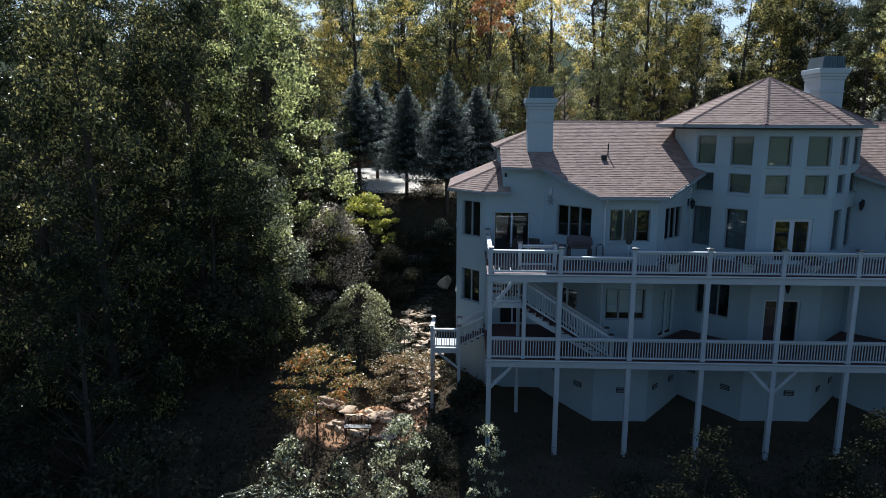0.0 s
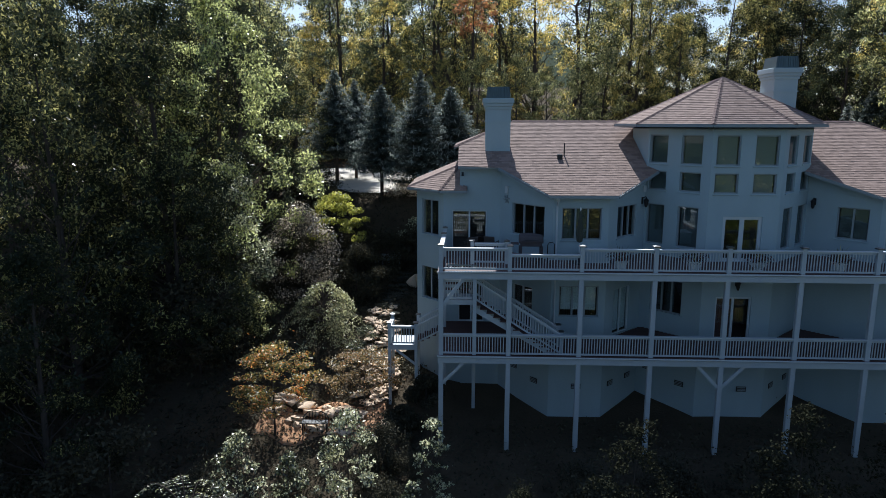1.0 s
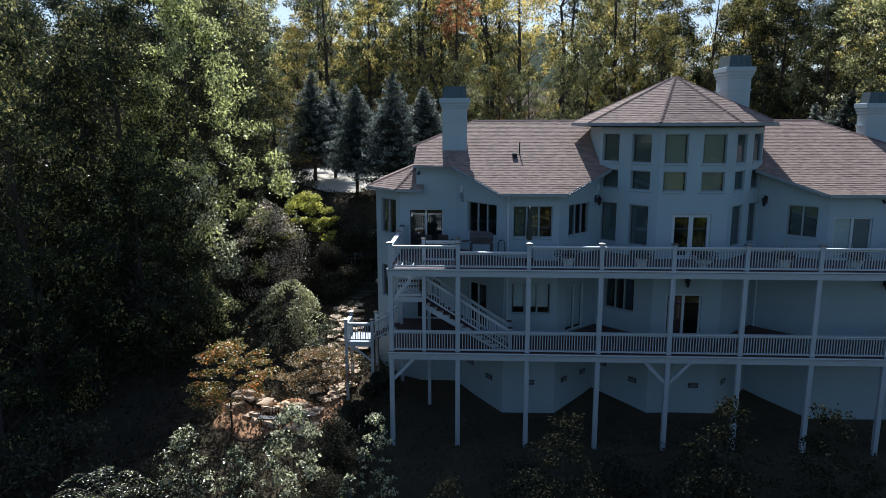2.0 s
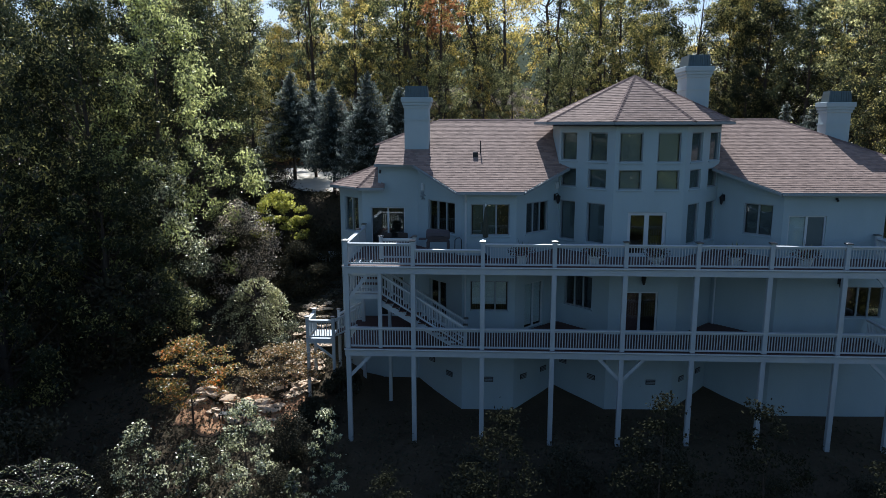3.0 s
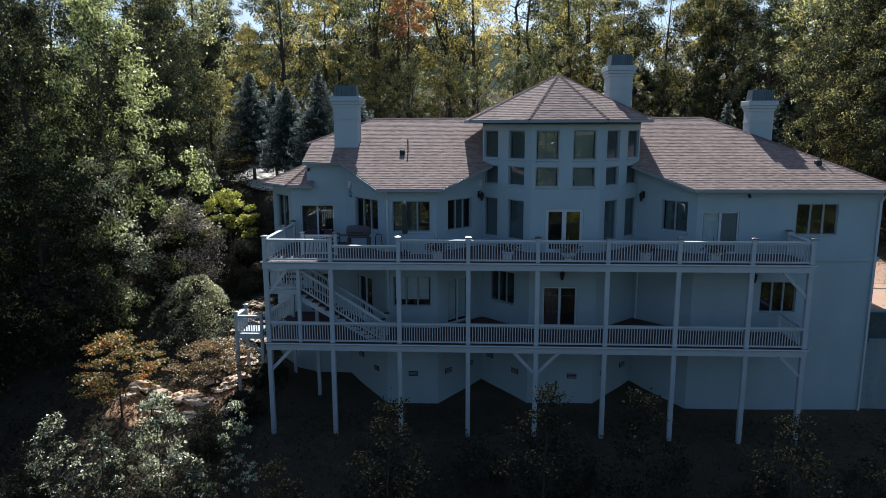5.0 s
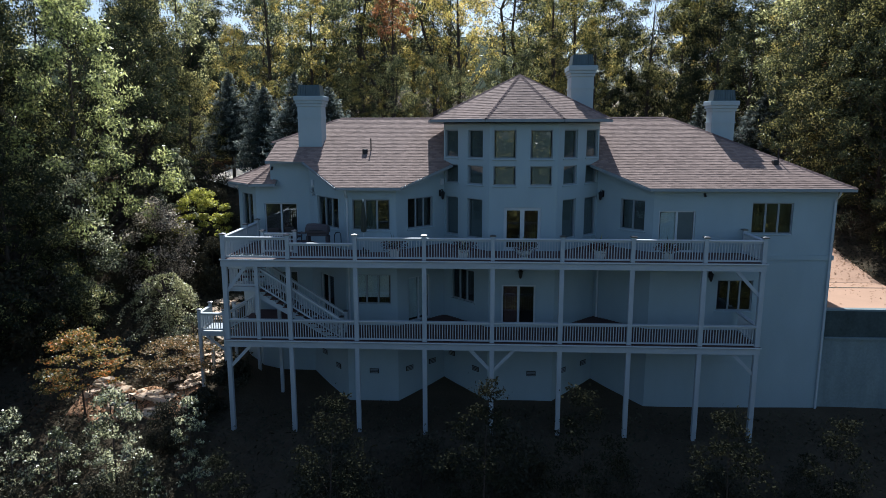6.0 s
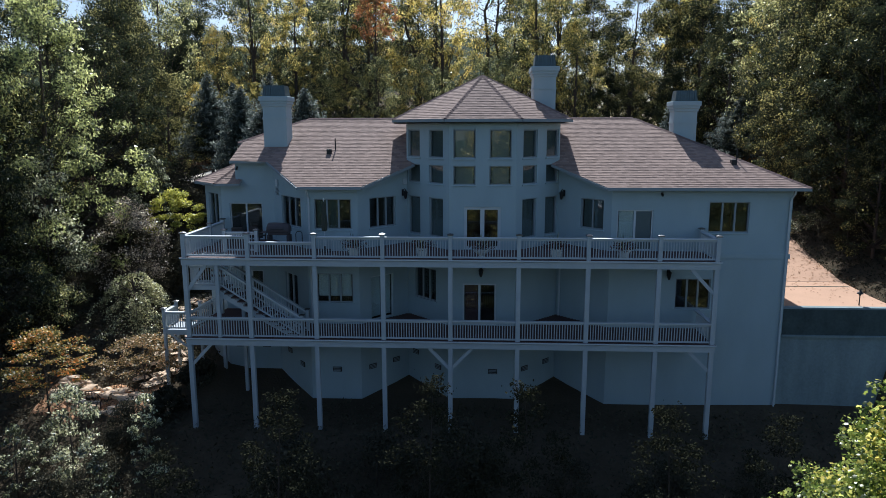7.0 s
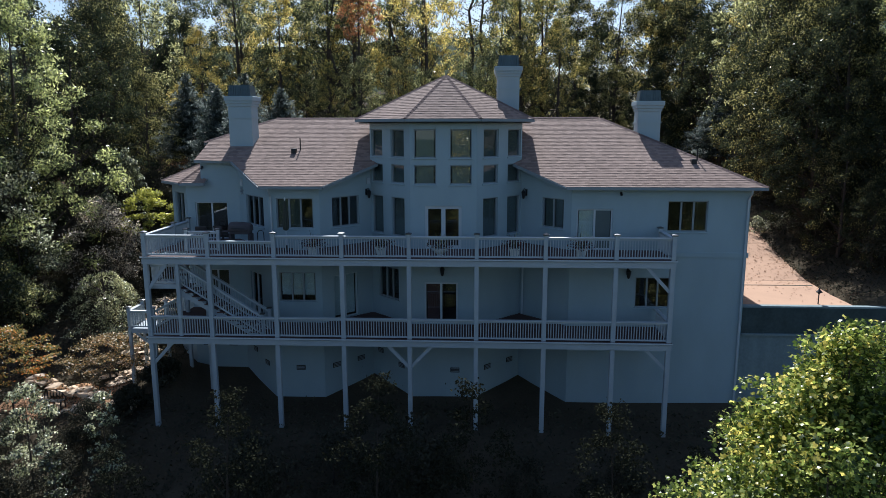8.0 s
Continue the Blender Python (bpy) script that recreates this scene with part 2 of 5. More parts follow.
def add_box(bm, x0, x1, y0, y1, z0, z1, m=None, bevel=0.0):
    r = bmesh.ops.create_cube(bm, size=1)
    vs = r["verts"]
    t = Matrix.Translation(((x0 + x1) / 2, (y0 + y1) / 2, (z0 + z1) / 2)) @ Matrix.Diagonal((x1 - x0, y1 - y0, z1 - z0, 1))
    bmesh.ops.transform(bm, matrix=(m @ t) if m is not None else t, verts=vs)
    if bevel:
        es = list({e for v in vs for e in v.link_edges})
        bmesh.ops.bevel(bm, geom=es, offset=bevel, segments=1, affect="EDGES")
    return bm


def box(name, x0, x1, y0, y1, z0, z1, material, parent=None, label="", m=None, bevel=0.0):
    return part(name, add_box(bmesh.new(), x0, x1, y0, y1, z0, z1, m, bevel), material, parent, label)


def beam_between(bm, a, b, w, h):
    """A straight timber from a to b, w wide and h deep."""
    a, b = Vector(a), Vector(b)
    d = b - a
    q = d.to_track_quat("X", "Z").to_matrix().to_4x4()
    add_box(bm, 0, d.length, -w / 2, w / 2, -h / 2, h / 2, Matrix.Translation(a) @ q)


def tube(bm, pts, radii, sides=6):
    """A tapered limb through pts."""
    rings = []
    for i, p in enumerate(pts):
        d = (Vector(pts[min(i + 1, len(pts) - 1)]) - Vector(pts[max(i - 1, 0)])).normalized()
        u = d.orthogonal().normalized()
        v = d.cross(u)
        rings.append([bm.verts.new(Vector(p) + (u * math.cos(k * math.tau / sides) + v * math.sin(k * math.tau / sides)) * radii[i]) for k in range(sides)])
    for r0, r1 in zip(rings, rings[1:]):
        for k in range(sides):
            bm.faces.new((r0[k], r0[(k + 1) % sides], r1[(k + 1) % sides], r1[k]))
    bm.faces.new(rings[-1])


def lathe(bm, profile, sides=12, m=None):
    rings = [[bm.verts.new((r * math.cos(k * math.tau / sides), r * math.sin(k * math.tau / sides), z)) for k in range(sides)] for r, z in profile]
    for r0, r1 in zip(rings, rings[1:]):
        for k in range(sides):
            bm.faces.new((r0[k], r0[(k + 1) % sides], r1[(k + 1) % sides], r1[k]))
    bm.faces.new(rings[0][::-1])
    bm.faces.new(rings[-1])
    if m is not None:
        bmesh.ops.transform(bm, matrix=m, verts=[v for r in rings for v in r])
    return bm


# ---------- ground ----------
PROFILE_Y = [-2400, -1600, -1000, -400, -120, -60, -28, -10, -2, 0, 2.45, 4.6, 10, 20, 25, 42, 60, 100, 200, 500]
PROFILE_Z = [-30, -16, -62, -60, -45, -28, -14.0, -7.3, -4.85, -4.35, -3.85, -3.45, -1.6, 0.2, 3.6, 4.6, 7, 16, 38, 55]


def ground_z(x, y):
    z = float(np.interp(y, PROFILE_Y, PROFILE_Z))
    if x < -6 and 19 < y < 60:
        up = float(np.interp(y, [19.4, 22.3, 25, 31, 42, 60], [0.0, 4.1, 4.4, 5.0, 5.6, 7.0]))
        z += (max(z, up) - z) * min(1, (-6 - x) / 3)
    if x > 15.3 and y > 2.6:
        z = min(z, -0.2 + max(0, y - 6) * 0.16)
        if x > 20.3:
            z = float(np.interp(y, [3, 8, 12, 20, 42], [0.9, 1.0, 1.5, 2.9, 4.6])) + min(4.5, (x - 20.6 - 0.1 * max(0, y - 5)) * 0.4)
    if y < -700:
        z += 26 * noise.noise((x * 0.0016, y * 0.0016, 7.3)) * min(1, (-700 - y) / 500)
    if -14 < x < -11:
        z += 1.5 * min(1, (-11 - x) / 1.3) * max(0, 1 - abs(y - 3.4) / 2.0)
    if x < -13:
        z += 1.0 * min(1, (-13 - x) / 2) * max(0, 1 - abs(y - 7) / 7)
    if x < -14:
        z += 0.35 * math.sin((x + 14) * 0.35) * min(1, (-14 - x) / 4) - 0.1 * max(0, min(25, -22 - x))
    return z + 0.25 * noise.noise((x * 0.13, y * 0.13, 3.1))


def make_ground():
    xs = sorted({*np.linspace(-60, 60, 121), *[-2500, -1800, -1300, -900, -600, -400, -250, -160, -110, -80, 80, 110, 160, 250, 400, 600, 900, 1300, 1800, 2500]})
    ys = sorted({*np.linspace(-60, 70, 131), *[-2400, -2000, -1600, -1300, -1000, -750, -500, -300, -200, -120, -85, 85, 100, 130, 200, 300, 500]})
    verts = [(x, y, ground_z(x, y) + (0.05 * noise.noise((x, y, 0)))) for y in ys for x in xs]
    n = len(xs)
    faces = [(j * n + i, j * n + i + 1, (j + 1) * n + i + 1, (j + 1) * n + i) for j in range(len(ys) - 1) for i in range(n - 1)]
    g = obj("ground", verts, faces, M_SOIL, smooth=True)
    g.data.materials.append(M_FARWOOD)
    for p in g.data.polygons:
        if p.center.y < -62 or p.center.y > 95:
            p.material_index = 1
    tagged(g, "shaded hillside covered in brown leaf litter", "ground", kind="structure")


make_ground()

# ---------- the house ----------
house = thing("house", "large pale stucco house with brown shingle roof and three chimneys", "house")
SLOPE, EAVE_Y, EAVE_Z = 0.417, 1.93, 6.57


def roof_z(y):
    return EAVE_Z + SLOPE * (y - EAVE_Y)


def split_quads(us, zs, holes):
    """Cells of a wall panel that no opening takes."""
    cells = []
    for u0, u1 in zip(us, us[1:]):
        for z0, z1 in zip(zs, zs[1:]):
            uc, zc = (u0 + u1) / 2, (z0 + z1) / 2
            if not any(a < uc < b and c < zc < d for a, b, c, d in holes):
                cells.append((u0, u1, z0, z1))
    return cells


WALL_T = 0.22


def wall_panel(p0, p1, z0, top0, top1, holes=(), name="wall", label=""):
    """A wall from p0 to p1 (outside on the right hand), its top sloping from top0 to top1, with real openings."""
    a, b = Vector((*p0, 0)), Vector((*p1, 0))
    d = (b - a)
    length = d.length
    d.normalize()
    inward = Vector((-d.y, d.x, 0))
    ztop = min(top0, top1)
    us = sorted({0.0, length, *[h[0] for h in holes], *[h[1] for h in holes]})
    zs = sorted({z0, ztop, *[h[2] for h in holes], *[h[3] for h in holes]})
    verts, faces, index = [], [], {}

    def v(u, z, k):
        key = (round(u, 4), round(z, 4), k)
        if key not in index:
            index[key] = len(verts)
            verts.append(a + d * u + inward * (WALL_T * k) + Vector((0, 0, z)))
        return index[key]

    for u0, u1, c, e in split_quads(us, zs, holes):
        faces.append((v(u0, c, 0), v(u1, c, 0), v(u1, e, 0), v(u0, e, 0)))
        faces.append((v(u0, c, 1), v(u0, e, 1), v(u1, e, 1), v(u1, c, 1)))
    for h0, h1, c, e in holes:
        for (ua, za), (ub, zb) in (((h0, c), (h1, c)), ((h1, c), (h1, e)), ((h1, e), (h0, e)), ((h0, e), (h0, c))):
            faces.append((v(ua, za, 0), v(ua, za, 1), v(ub, zb, 1), v(ub, zb, 0)))
    if abs(top0 - top1) > 0.01:
        for k in (0, 1):
            i = len(verts)
            for u, z in ((0, ztop), (length, ztop), (length, top1), (0, top0)):
                verts.append(a + d * u + inward * (WALL_T * k) + Vector((0, 0, z)))
            faces.append((i, i + 1, i + 2, i + 3))
    return obj(name, verts, faces, M_STUCCO, house, label)


def facing(p0, p1, u, z, out=0.0):
    """The matrix at distance u along a wall: x along it, y inwards, z up."""
    a, b = Vector((*p0, 0)), Vector((*p1, 0))
    d = (b - a).normalized()
    inward = Vector((-d.y, d.x, 0))
    m = Matrix((d, inward, Vector((0, 0, 1)))).transposed().to_4x4()
    return Matrix.Translation(a + d * u + inward * out + Vector((0, 0, z))) @ m


def window(p0, p1, hole, panes=1, blind=0.0, shade=None, drawn=None, screen=None, name="window", rail=0.0, frame_mat=None, sill=True, f=0.05):
    """A window or glazed door set back in its opening: frame, mullions, panes, sill."""
    u0, u1, z0, z1 = hole
    w, h = u1 - u0, z1 - z0
    m = facing(p0, p1, u0, z0, 0.07)
    fm = frame_mat or (M_BRONZE if sill else M_TRIM)
    bm = bmesh.new()
    for bx in ((0, f, 0, 0.09, 0, h), (w - f, w, 0, 0.09, 0, h), (f, w - f, 0, 0.09, h - f, h), (f, w - f, 0, 0.09, 0, f)):
        add_box(bm, *bx)
    win = part(name, bm, fm, house)
    win.matrix_basis = m
    step = (w - 2 * f) / panes
    for i in range(1, panes):
        x = f + step * i
        box("mullion", x - max(0.04, f * 0.7), x + max(0.04, f * 0.7), 0.005, 0.085, f + 0.002, h - f - 0.002, fm, win)
    if rail:
        for i in range(panes):
            box("sash_rail", f + step * i + 0.045, f + step * (i + 1) - 0.045, 0.02, 0.06, h * rail - 0.03, h * rail + 0.03, fm, win)
    for i in range(panes):
        g = box("pane", f + step * i + 0.03, f + step * (i + 1) - 0.03, 0.045, 0.051, f - 0.01, h - f + 0.01, M_GLASS, win)
        g.visible_shadow = False
        if blind and (drawn is None or i in drawn):
            n = 18
            bb = bmesh.new()
            for k in range(n):
                zz = h - f - 0.02 - (h - 2 * f) * blind * (k + 1) / n
                add_box(bb, f + step * i + 0.05, f + step * (i + 1) - 0.05, 0.10, 0.13, zz, zz + (h - 2 * f) * blind / n * 1.0)
            part("blind", bb, shade or M_BLIND, win, "toned panel behind the pane" if shade else "white blind")
    if screen is not None:
        box("insect_screen", f + step * screen + 0.03, f + step * (screen + 1) - 0.03, 0.012, 0.018, f, h - f, M_SHADE, win, "dark insect screen")
    if sill:
        box("sill", -0.06, w + 0.06, -0.12, -0.002, -0.07, -0.004, M_STUCCO, win, bevel=0.008)
    return win


# plan of the front, from the left side round to the right side
W0, W1, W2, W3 = (-13.3, 16.5), (-13.3, 6.4), (-11.9, 4.95), (-9.15, 4.95)
W4, W5, W6 = (-6.9, 2.45), (-4.45, 2.45), (-2.35, 4.64)
T1, T2, T3 = (-0.16, 2.45), (2.94, 2.45), (5.13, 4.64)
R1, R2, R3 = (7.32, 2.45), (15.4, 2.45), (15.4, 16.5)
BASE = -5.2
UP, LO = 3.62, -0.05
TOPF = 6.6


def do_wall(p0, p1, t0, t1, wins, base=BASE):
    wins = [(h if k.get("sill") is False else (h[0] - 0.05, h[1] + 0.05, h[2] - 0.05, h[3] + 0.05), k) for h, k in wins]
    wall_panel(p0, p1, base, t0, t1, [w[0] for w in wins])
    for w in wins:
        window(p0, p1, w[0], **w[1])


do_wall(W0, W1, 6.5, 6.5, [((7.4, 8.9, 4.5, 5.9), dict(panes=2)), ((7.4, 8.9, 1.0, 2.4), dict(panes=2))])
do_wall(W1, W2, 6.5, 6.5, [((0.45, 1.6, 4.25, 5.9), dict(panes=2)), ((0.45, 1.6, 0.95, 2.5), dict(panes=2))])
do_wall(W2, W3, 6.6, 6.6, [((0.42, 2.1, UP, 5.5), dict(panes=2, name="sliding_door", sill=False)), ((0.75, 2.0, LO, 2.0), dict(panes=2, name="sliding_door", sill=False))])
do_wall(W3, W4, 7.45, TOPF, [((0.85, 2.78, 4.55, 5.93), dict(panes=3)), ((0.9, 2.2, LO, 2.1), dict(panes=2, name="glazed_door", sill=False))])
do_wall(W4, W5, TOPF, TOPF, [((0.43, 2.09, 4.59, 5.93), dict(panes=3, blind=1.0, shade=M_OLIVE, drawn=(0, 1))), ((0.41, 2.09, 1.03, 2.36), dict(panes=3, blind=0.8))])
do_wall(W5, W6, TOPF, 7.45, [((0.75, 2.25, 4.57, 5.93), dict(panes=3)), ((0.7, 2.1, LO, 2.15), dict(panes=2, name="glazed_door", blind=0.95, sill=False))])
# toned panels behind the tower panes, in place of reflections
DRAWN = dict(blind=1.0, shade=M_SHADE)
PALE = dict(blind=1.0, shade=M_GREY)
FACET = [((u0, u1, z0, z1), DRAWN) for z0, z1 in ((4.15, 5.92), (6.69, 7.47), (7.91, 9.11)) for u0, u1 in ((0.15, 0.96), (1.72, 2.62))]
do_wall(W6, T1, 9.5, 9.5, FACET + [((0.6, 2.1, 0.95, 2.43), dict(panes=3))])
do_wall(T1, T2, 9.5, 9.5, [((0.69, 2.4, UP, 5.63), dict(panes=2, name="french_door", sill=False, f=0.14)), ((0.64, 2.23, LO, 1.98), dict(panes=2, name="sliding_door", sill=False, f=0.08, blind=1.0, drawn=(0,), shade=M_BROWN)),
                           ((0.24, 1.17, 6.69, 7.47), PALE), ((1.9, 2.81, 6.69, 7.47), PALE), ((0.24, 1.17, 7.91, 9.11), PALE), ((1.9, 2.81, 7.91, 9.11), PALE)])
FACET_R = [((3.1 - b, 3.1 - a, c, d), k) for (a, b, c, d), k in FACET]
do_wall(T2, T3, 9.5, 9.5, FACET_R)
do_wall(T3, R1, 7.45, TOPF, [((1.4, 2.6, 4.57, 5.9), dict(panes=2, blind=1.0, shade=M_SHADE))])
do_wall(R1, R2, TOPF, TOPF, [((0.25, 1.9, UP, 5.52), dict(panes=2, name="sliding_door", sill=False, f=0.07, blind=1.0, drawn=(0,), screen=1)), ((4.44, 6.15, 4.54, 5.86), dict(panes=3)),
                             ((3.13, 4.64, 0.92, 2.27), dict(panes=3))])
do_wall(R2, R3, TOPF, TOPF, [])
wall_panel(R3, W0, BASE, TOPF, TOPF)
# back of the tower above the roof
B1, B2 = (-2.35, 7.74), (-0.16, 9.93)
B3, B4 = (2.94, 9.93), (5.13, 7.74)
for q0, q1 in ((B1, W6), (B2, B1), (B3, B2), (B4, B3), (T3, B4)):
    wall_panel(q0, q1, 6.6, 9.5, 9.5)
# side of the taller wing above the low corner roof
wall_panel((-11.1, 12.6), (-11.1, 6.4), 6.3, 8.3, 8.3)
wall_panel((-11.1, 6.4), (-11.1, 4.95), 6.3, 8.25, 7.62)
wall_panel((-11.1, 4.95), W3, 6.6, 7.5, 7.5)
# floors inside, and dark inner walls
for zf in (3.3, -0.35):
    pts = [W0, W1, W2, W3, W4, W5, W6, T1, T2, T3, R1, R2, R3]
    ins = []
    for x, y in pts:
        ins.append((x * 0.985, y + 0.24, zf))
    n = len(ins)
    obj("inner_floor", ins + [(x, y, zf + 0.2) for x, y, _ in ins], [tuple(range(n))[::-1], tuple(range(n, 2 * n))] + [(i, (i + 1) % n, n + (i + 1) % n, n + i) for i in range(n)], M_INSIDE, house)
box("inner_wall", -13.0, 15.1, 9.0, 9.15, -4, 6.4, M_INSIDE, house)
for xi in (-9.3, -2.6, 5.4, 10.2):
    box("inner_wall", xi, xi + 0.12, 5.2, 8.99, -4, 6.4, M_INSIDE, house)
box("belt_trim", 11.45, 15.46, 2.40, 2.448, 3.30, 3.52, M_STUCCO, house)


# roofs: a thin deck with fascia below, courses of shingles on top
def plane_roof(pts, name="roof_plane", thick=0.13):
    """pts: corners in 3D, in one plane, starting along the eave."""
    P = [Vector(p) for p in pts]
    nrm = Vector((0, 0, 0))
    for i in range(len(P)):
        nrm += (P[i] - P[0]).cross(P[(i + 1) % len(P)] - P[0])
    nrm.normalize()
    if nrm.z < 0:
        P.reverse()
        nrm = -nrm
    n = len(P)
    low = [p - Vector((0, 0, thick)) for p in P]
    obj(name, P + low, [tuple(range(n)), tuple(range(2 * n - 1, n - 1, -1))] + [(i, n + i, n + (i + 1) % n, (i + 1) % n) for i in range(n)], M_FASCIA, house)
    # local axes
    ax = Vector((0, 0, 1)).cross(nrm).normalized()
    ay = nrm.cross(ax)
    o = P[0]
    q = [((p - o).dot(ax), (p - o).dot(ay)) for p in P]
    vmin, vmax = min(b for _, b in q), max(b for _, b in q)
    course, tab = 0.175, 0.22
    verts, faces = [], []

    def spans(v):
        xs = []
        for (x0, y0), (x1, y1) in zip(q, q[1:] + q[:1]):
            if (y0 <= v) != (y1 <= v):
                xs.append(x0 + (x1 - x0) * (v - y0) / (y1 - y0))
        xs.sort()
        return list(zip(xs[::2], xs[1::2]))

    rnd = random.Random(len(pts) * 7 + int(abs(o.x) * 10))
    k = 0
    v = vmin
    while v < vmax - 0.01:
        v1 = min(v + course, vmax)
        a_s, b_s = spans(v + 0.004), spans(v1 - 0.004)
        if len(a_s) == len(b_s):
            for (a0, a1), (b0, b1) in zip(a_s, b_s):
                lo, hi = min(a0, b0), max(a1, b1)
                u = math.floor(lo / tab) * tab + (tab / 2 if k % 2 else 0) - tab
                while u < hi:
                    un = u + tab
                    c0, c1 = max(u, a0), min(un, a1)
                    d0, d1 = max(u, b0), min(un, b1)
                    if c1 > c0 or d1 > d0:
                        c1, d1 = max(c0, c1), max(d0, d1)
                        i = len(verts)
                        lift = 0.012 + rnd.random() * 0.010
                        for uu, vv, ww in ((c0, v, 0.002), (c1, v, 0.002), (c1, v, lift), (c0, v, lift), (d1, v1, 0.004), (d0, v1, 0.004)):
                            verts.append(o + ax * uu + ay * vv + nrm * ww)
                        faces += [(i, i + 1, i + 2, i + 3), (i + 3, i + 2, i + 4, i + 5)]
                    u = un
        v += course
        k += 1
    s = obj("shingles", verts, faces, M_SHINGLE, house, "weathered brown asphalt shingles")
    s["kind"] = "stuff"


def caps(a, b, step=0.3, w=0.26):
    """Cap shingles along a hip or ridge."""
    a, b = Vector(a), Vector(b)
    d = (b - a)
    n = max(1, int(d.length / step))
    d.normalize()
    side = d.cross(Vector((0, 0, 1))).normalized()
    upv = side.cross(d)
    verts, faces = [], []
    for i in range(n):
        p = a + d * (i * step)
        e = p + d * (step + 0.04)
        j = len(verts)
        verts += [p + side * w / 2 - upv * 0.015, p + upv * 0.06, p - side * w / 2 - upv * 0.015, e + side * w / 2 - upv * 0.03, e + upv * 0.045, e - side * w / 2 - upv * 0.03]
        faces += [(j, j + 1, j + 4, j + 3), (j + 1, j + 2, j + 5, j + 4), (j, j + 2, j + 1)]
    s = obj("ridge_cap", verts, faces, M_RIDGE, house)
    s["kind"] = "stuff"


def gutter(a, b, drop=0.0):
    bm = bmesh.new()
    beam_between(bm, Vector(a) - Vector((0, 0, 0.075 + drop)), Vector(b) - Vector((0, 0, 0.075 + drop)), 0.09, 0.10)
    part("gutter", bm, M_FASCIA, house, "grey gutter")


def on_roof(x, y):
    return (x, y, roof_z(y))


RY, RZ = 9.56, roof_z(9.56)
RL, RR = -8.4, 9.68
CL = (-11.2, 4.5, roof_z(4.5))
HL = (-11.2, 6.76, roof_z(6.76))
HB = (-11.2, 12.36, roof_z(6.76))
plane_roof([on_roof(-7.15, EAVE_Y), on_roof(-4.17, EAVE_Y), on_roof(-1.92, 4.19), on_roof(-2.36, 4.64), on_roof(-2.36, 7.74), on_roof(-0.55, RY), (RL, RY, RZ), HL, CL, on_roof(-9.35, 4.5)])
plane_roof([on_roof(6.99, EAVE_Y), on_roof(15.93, EAVE_Y), (RR, RY, RZ), on_roof(3.33, RY), on_roof(5.14, 7.74), on_roof(5.14, 4.64), on_roof(4.7, 4.19)])
plane_roof([(15.93, EAVE_Y, EAVE_Z), (15.93, 17.19, EAVE_Z), (RR, RY, RZ)])
plane_roof([(-11.45, 12.61, HL[2] - 0.105), (-11.45, 6.51, HL[2] - 0.105), (RL, RY, RZ)])
plane_roof([(15.93, 17.19, EAVE_Z), (-11.2, 17.19, EAVE_Z), HB, (RL, RY, RZ), (RR, RY, RZ)])
caps((RL, RY, RZ), (-0.5, RY, RZ))
caps((3.3, RY, RZ), (RR, RY, RZ))
caps((15.93, EAVE_Y, EAVE_Z), (RR, RY, RZ))
caps((-11.45, 6.51, HL[2] - 0.105), (RL, RY, RZ))
# low hip roof over the corner
LZ = 6.5
lt = LZ + 1.1
LA = (-11.12, 6.7, lt)
plane_roof([(-13.75, 12.0, LZ), (-13.75, 6.25, LZ), LA, (-11.12, 12.0, lt)])
plane_roof([(-13.75, 6.25, LZ), (-12.05, 4.5, LZ), LA])
plane_roof([(-12.05, 4.5, LZ), (-10.75, 4.5, LZ), (-10.75, 4.93, LZ + 0.215), (-11.12, 4.93, LZ + 0.215), LA])
caps((-13.75, 6.25, LZ), LA)
caps((-12.05, 4.5, LZ), LA)
# tower roof
APEX = (1.36, 6.19, 11.82)
oct_pts = [(x, y, 9.63) for x, y in ((-0.33, 2.03), (3.11, 2.03), (5.66, 4.47), (5.72, 7.9), (3.11, 10.35), (-0.33, 10.35), (-3.3, 7.7), (-2.98, 4.4))]
for k in range(8):
    plane_roof([oct_pts[k], oct_pts[(k + 1) % 8], APEX], name="tower_roof_plane")
    caps(oct_pts[k], APEX)
    gutter(oct_pts[k], oct_pts[(k + 1) % 8])
# soffit under the tower eave
obj("soffit", [(x, y, 9.44) for x, y, _ in oct_pts] + [(x, y, 9.47) for x, y, _ in oct_pts], [tuple(range(8))[::-1], tuple(range(8, 16))], M_TRIM, house)
for a, b in ((on_roof(-7.15, 1.93), on_roof(-4.17, 1.93)), (on_roof(6.99, 1.93), on_roof(15.93, 1.93)), (CL, on_roof(-9.35, 4.5)), ((-12.05, 4.5, LZ), (-10.8, 4.5, LZ)),
             ((-13.75, 6.25, LZ), (-12.05, 4.5, LZ)), (on_roof(-9.35, 4.5), on_roof(-7.15, 1.93)), (on_roof(-4.17, 1.93), on_roof(-1.92, 4.19)), (on_roof(4.7, 4.19), on_roof(6.99, 1.93))):
    gutter(a, b)


def downspout(x, y, z1, z0):
    bm = bmesh.new()
    tube(bm, [(x, y - 0.45, z1), (x, y - 0.40, z1 - 0.15), (x, y - 0.07, z1 - 0.45), (x, y - 0.07, z0)], [0.045] * 4, 8)
    part("downspout", bm, M_TRIM, house, "white downspout")


downspout(-6.75, 2.45, 6.5, LO)
downspout(15.28, 2.45, 6.45, -4.2)
downspout(5.25, 4.45, 3.9, LO)



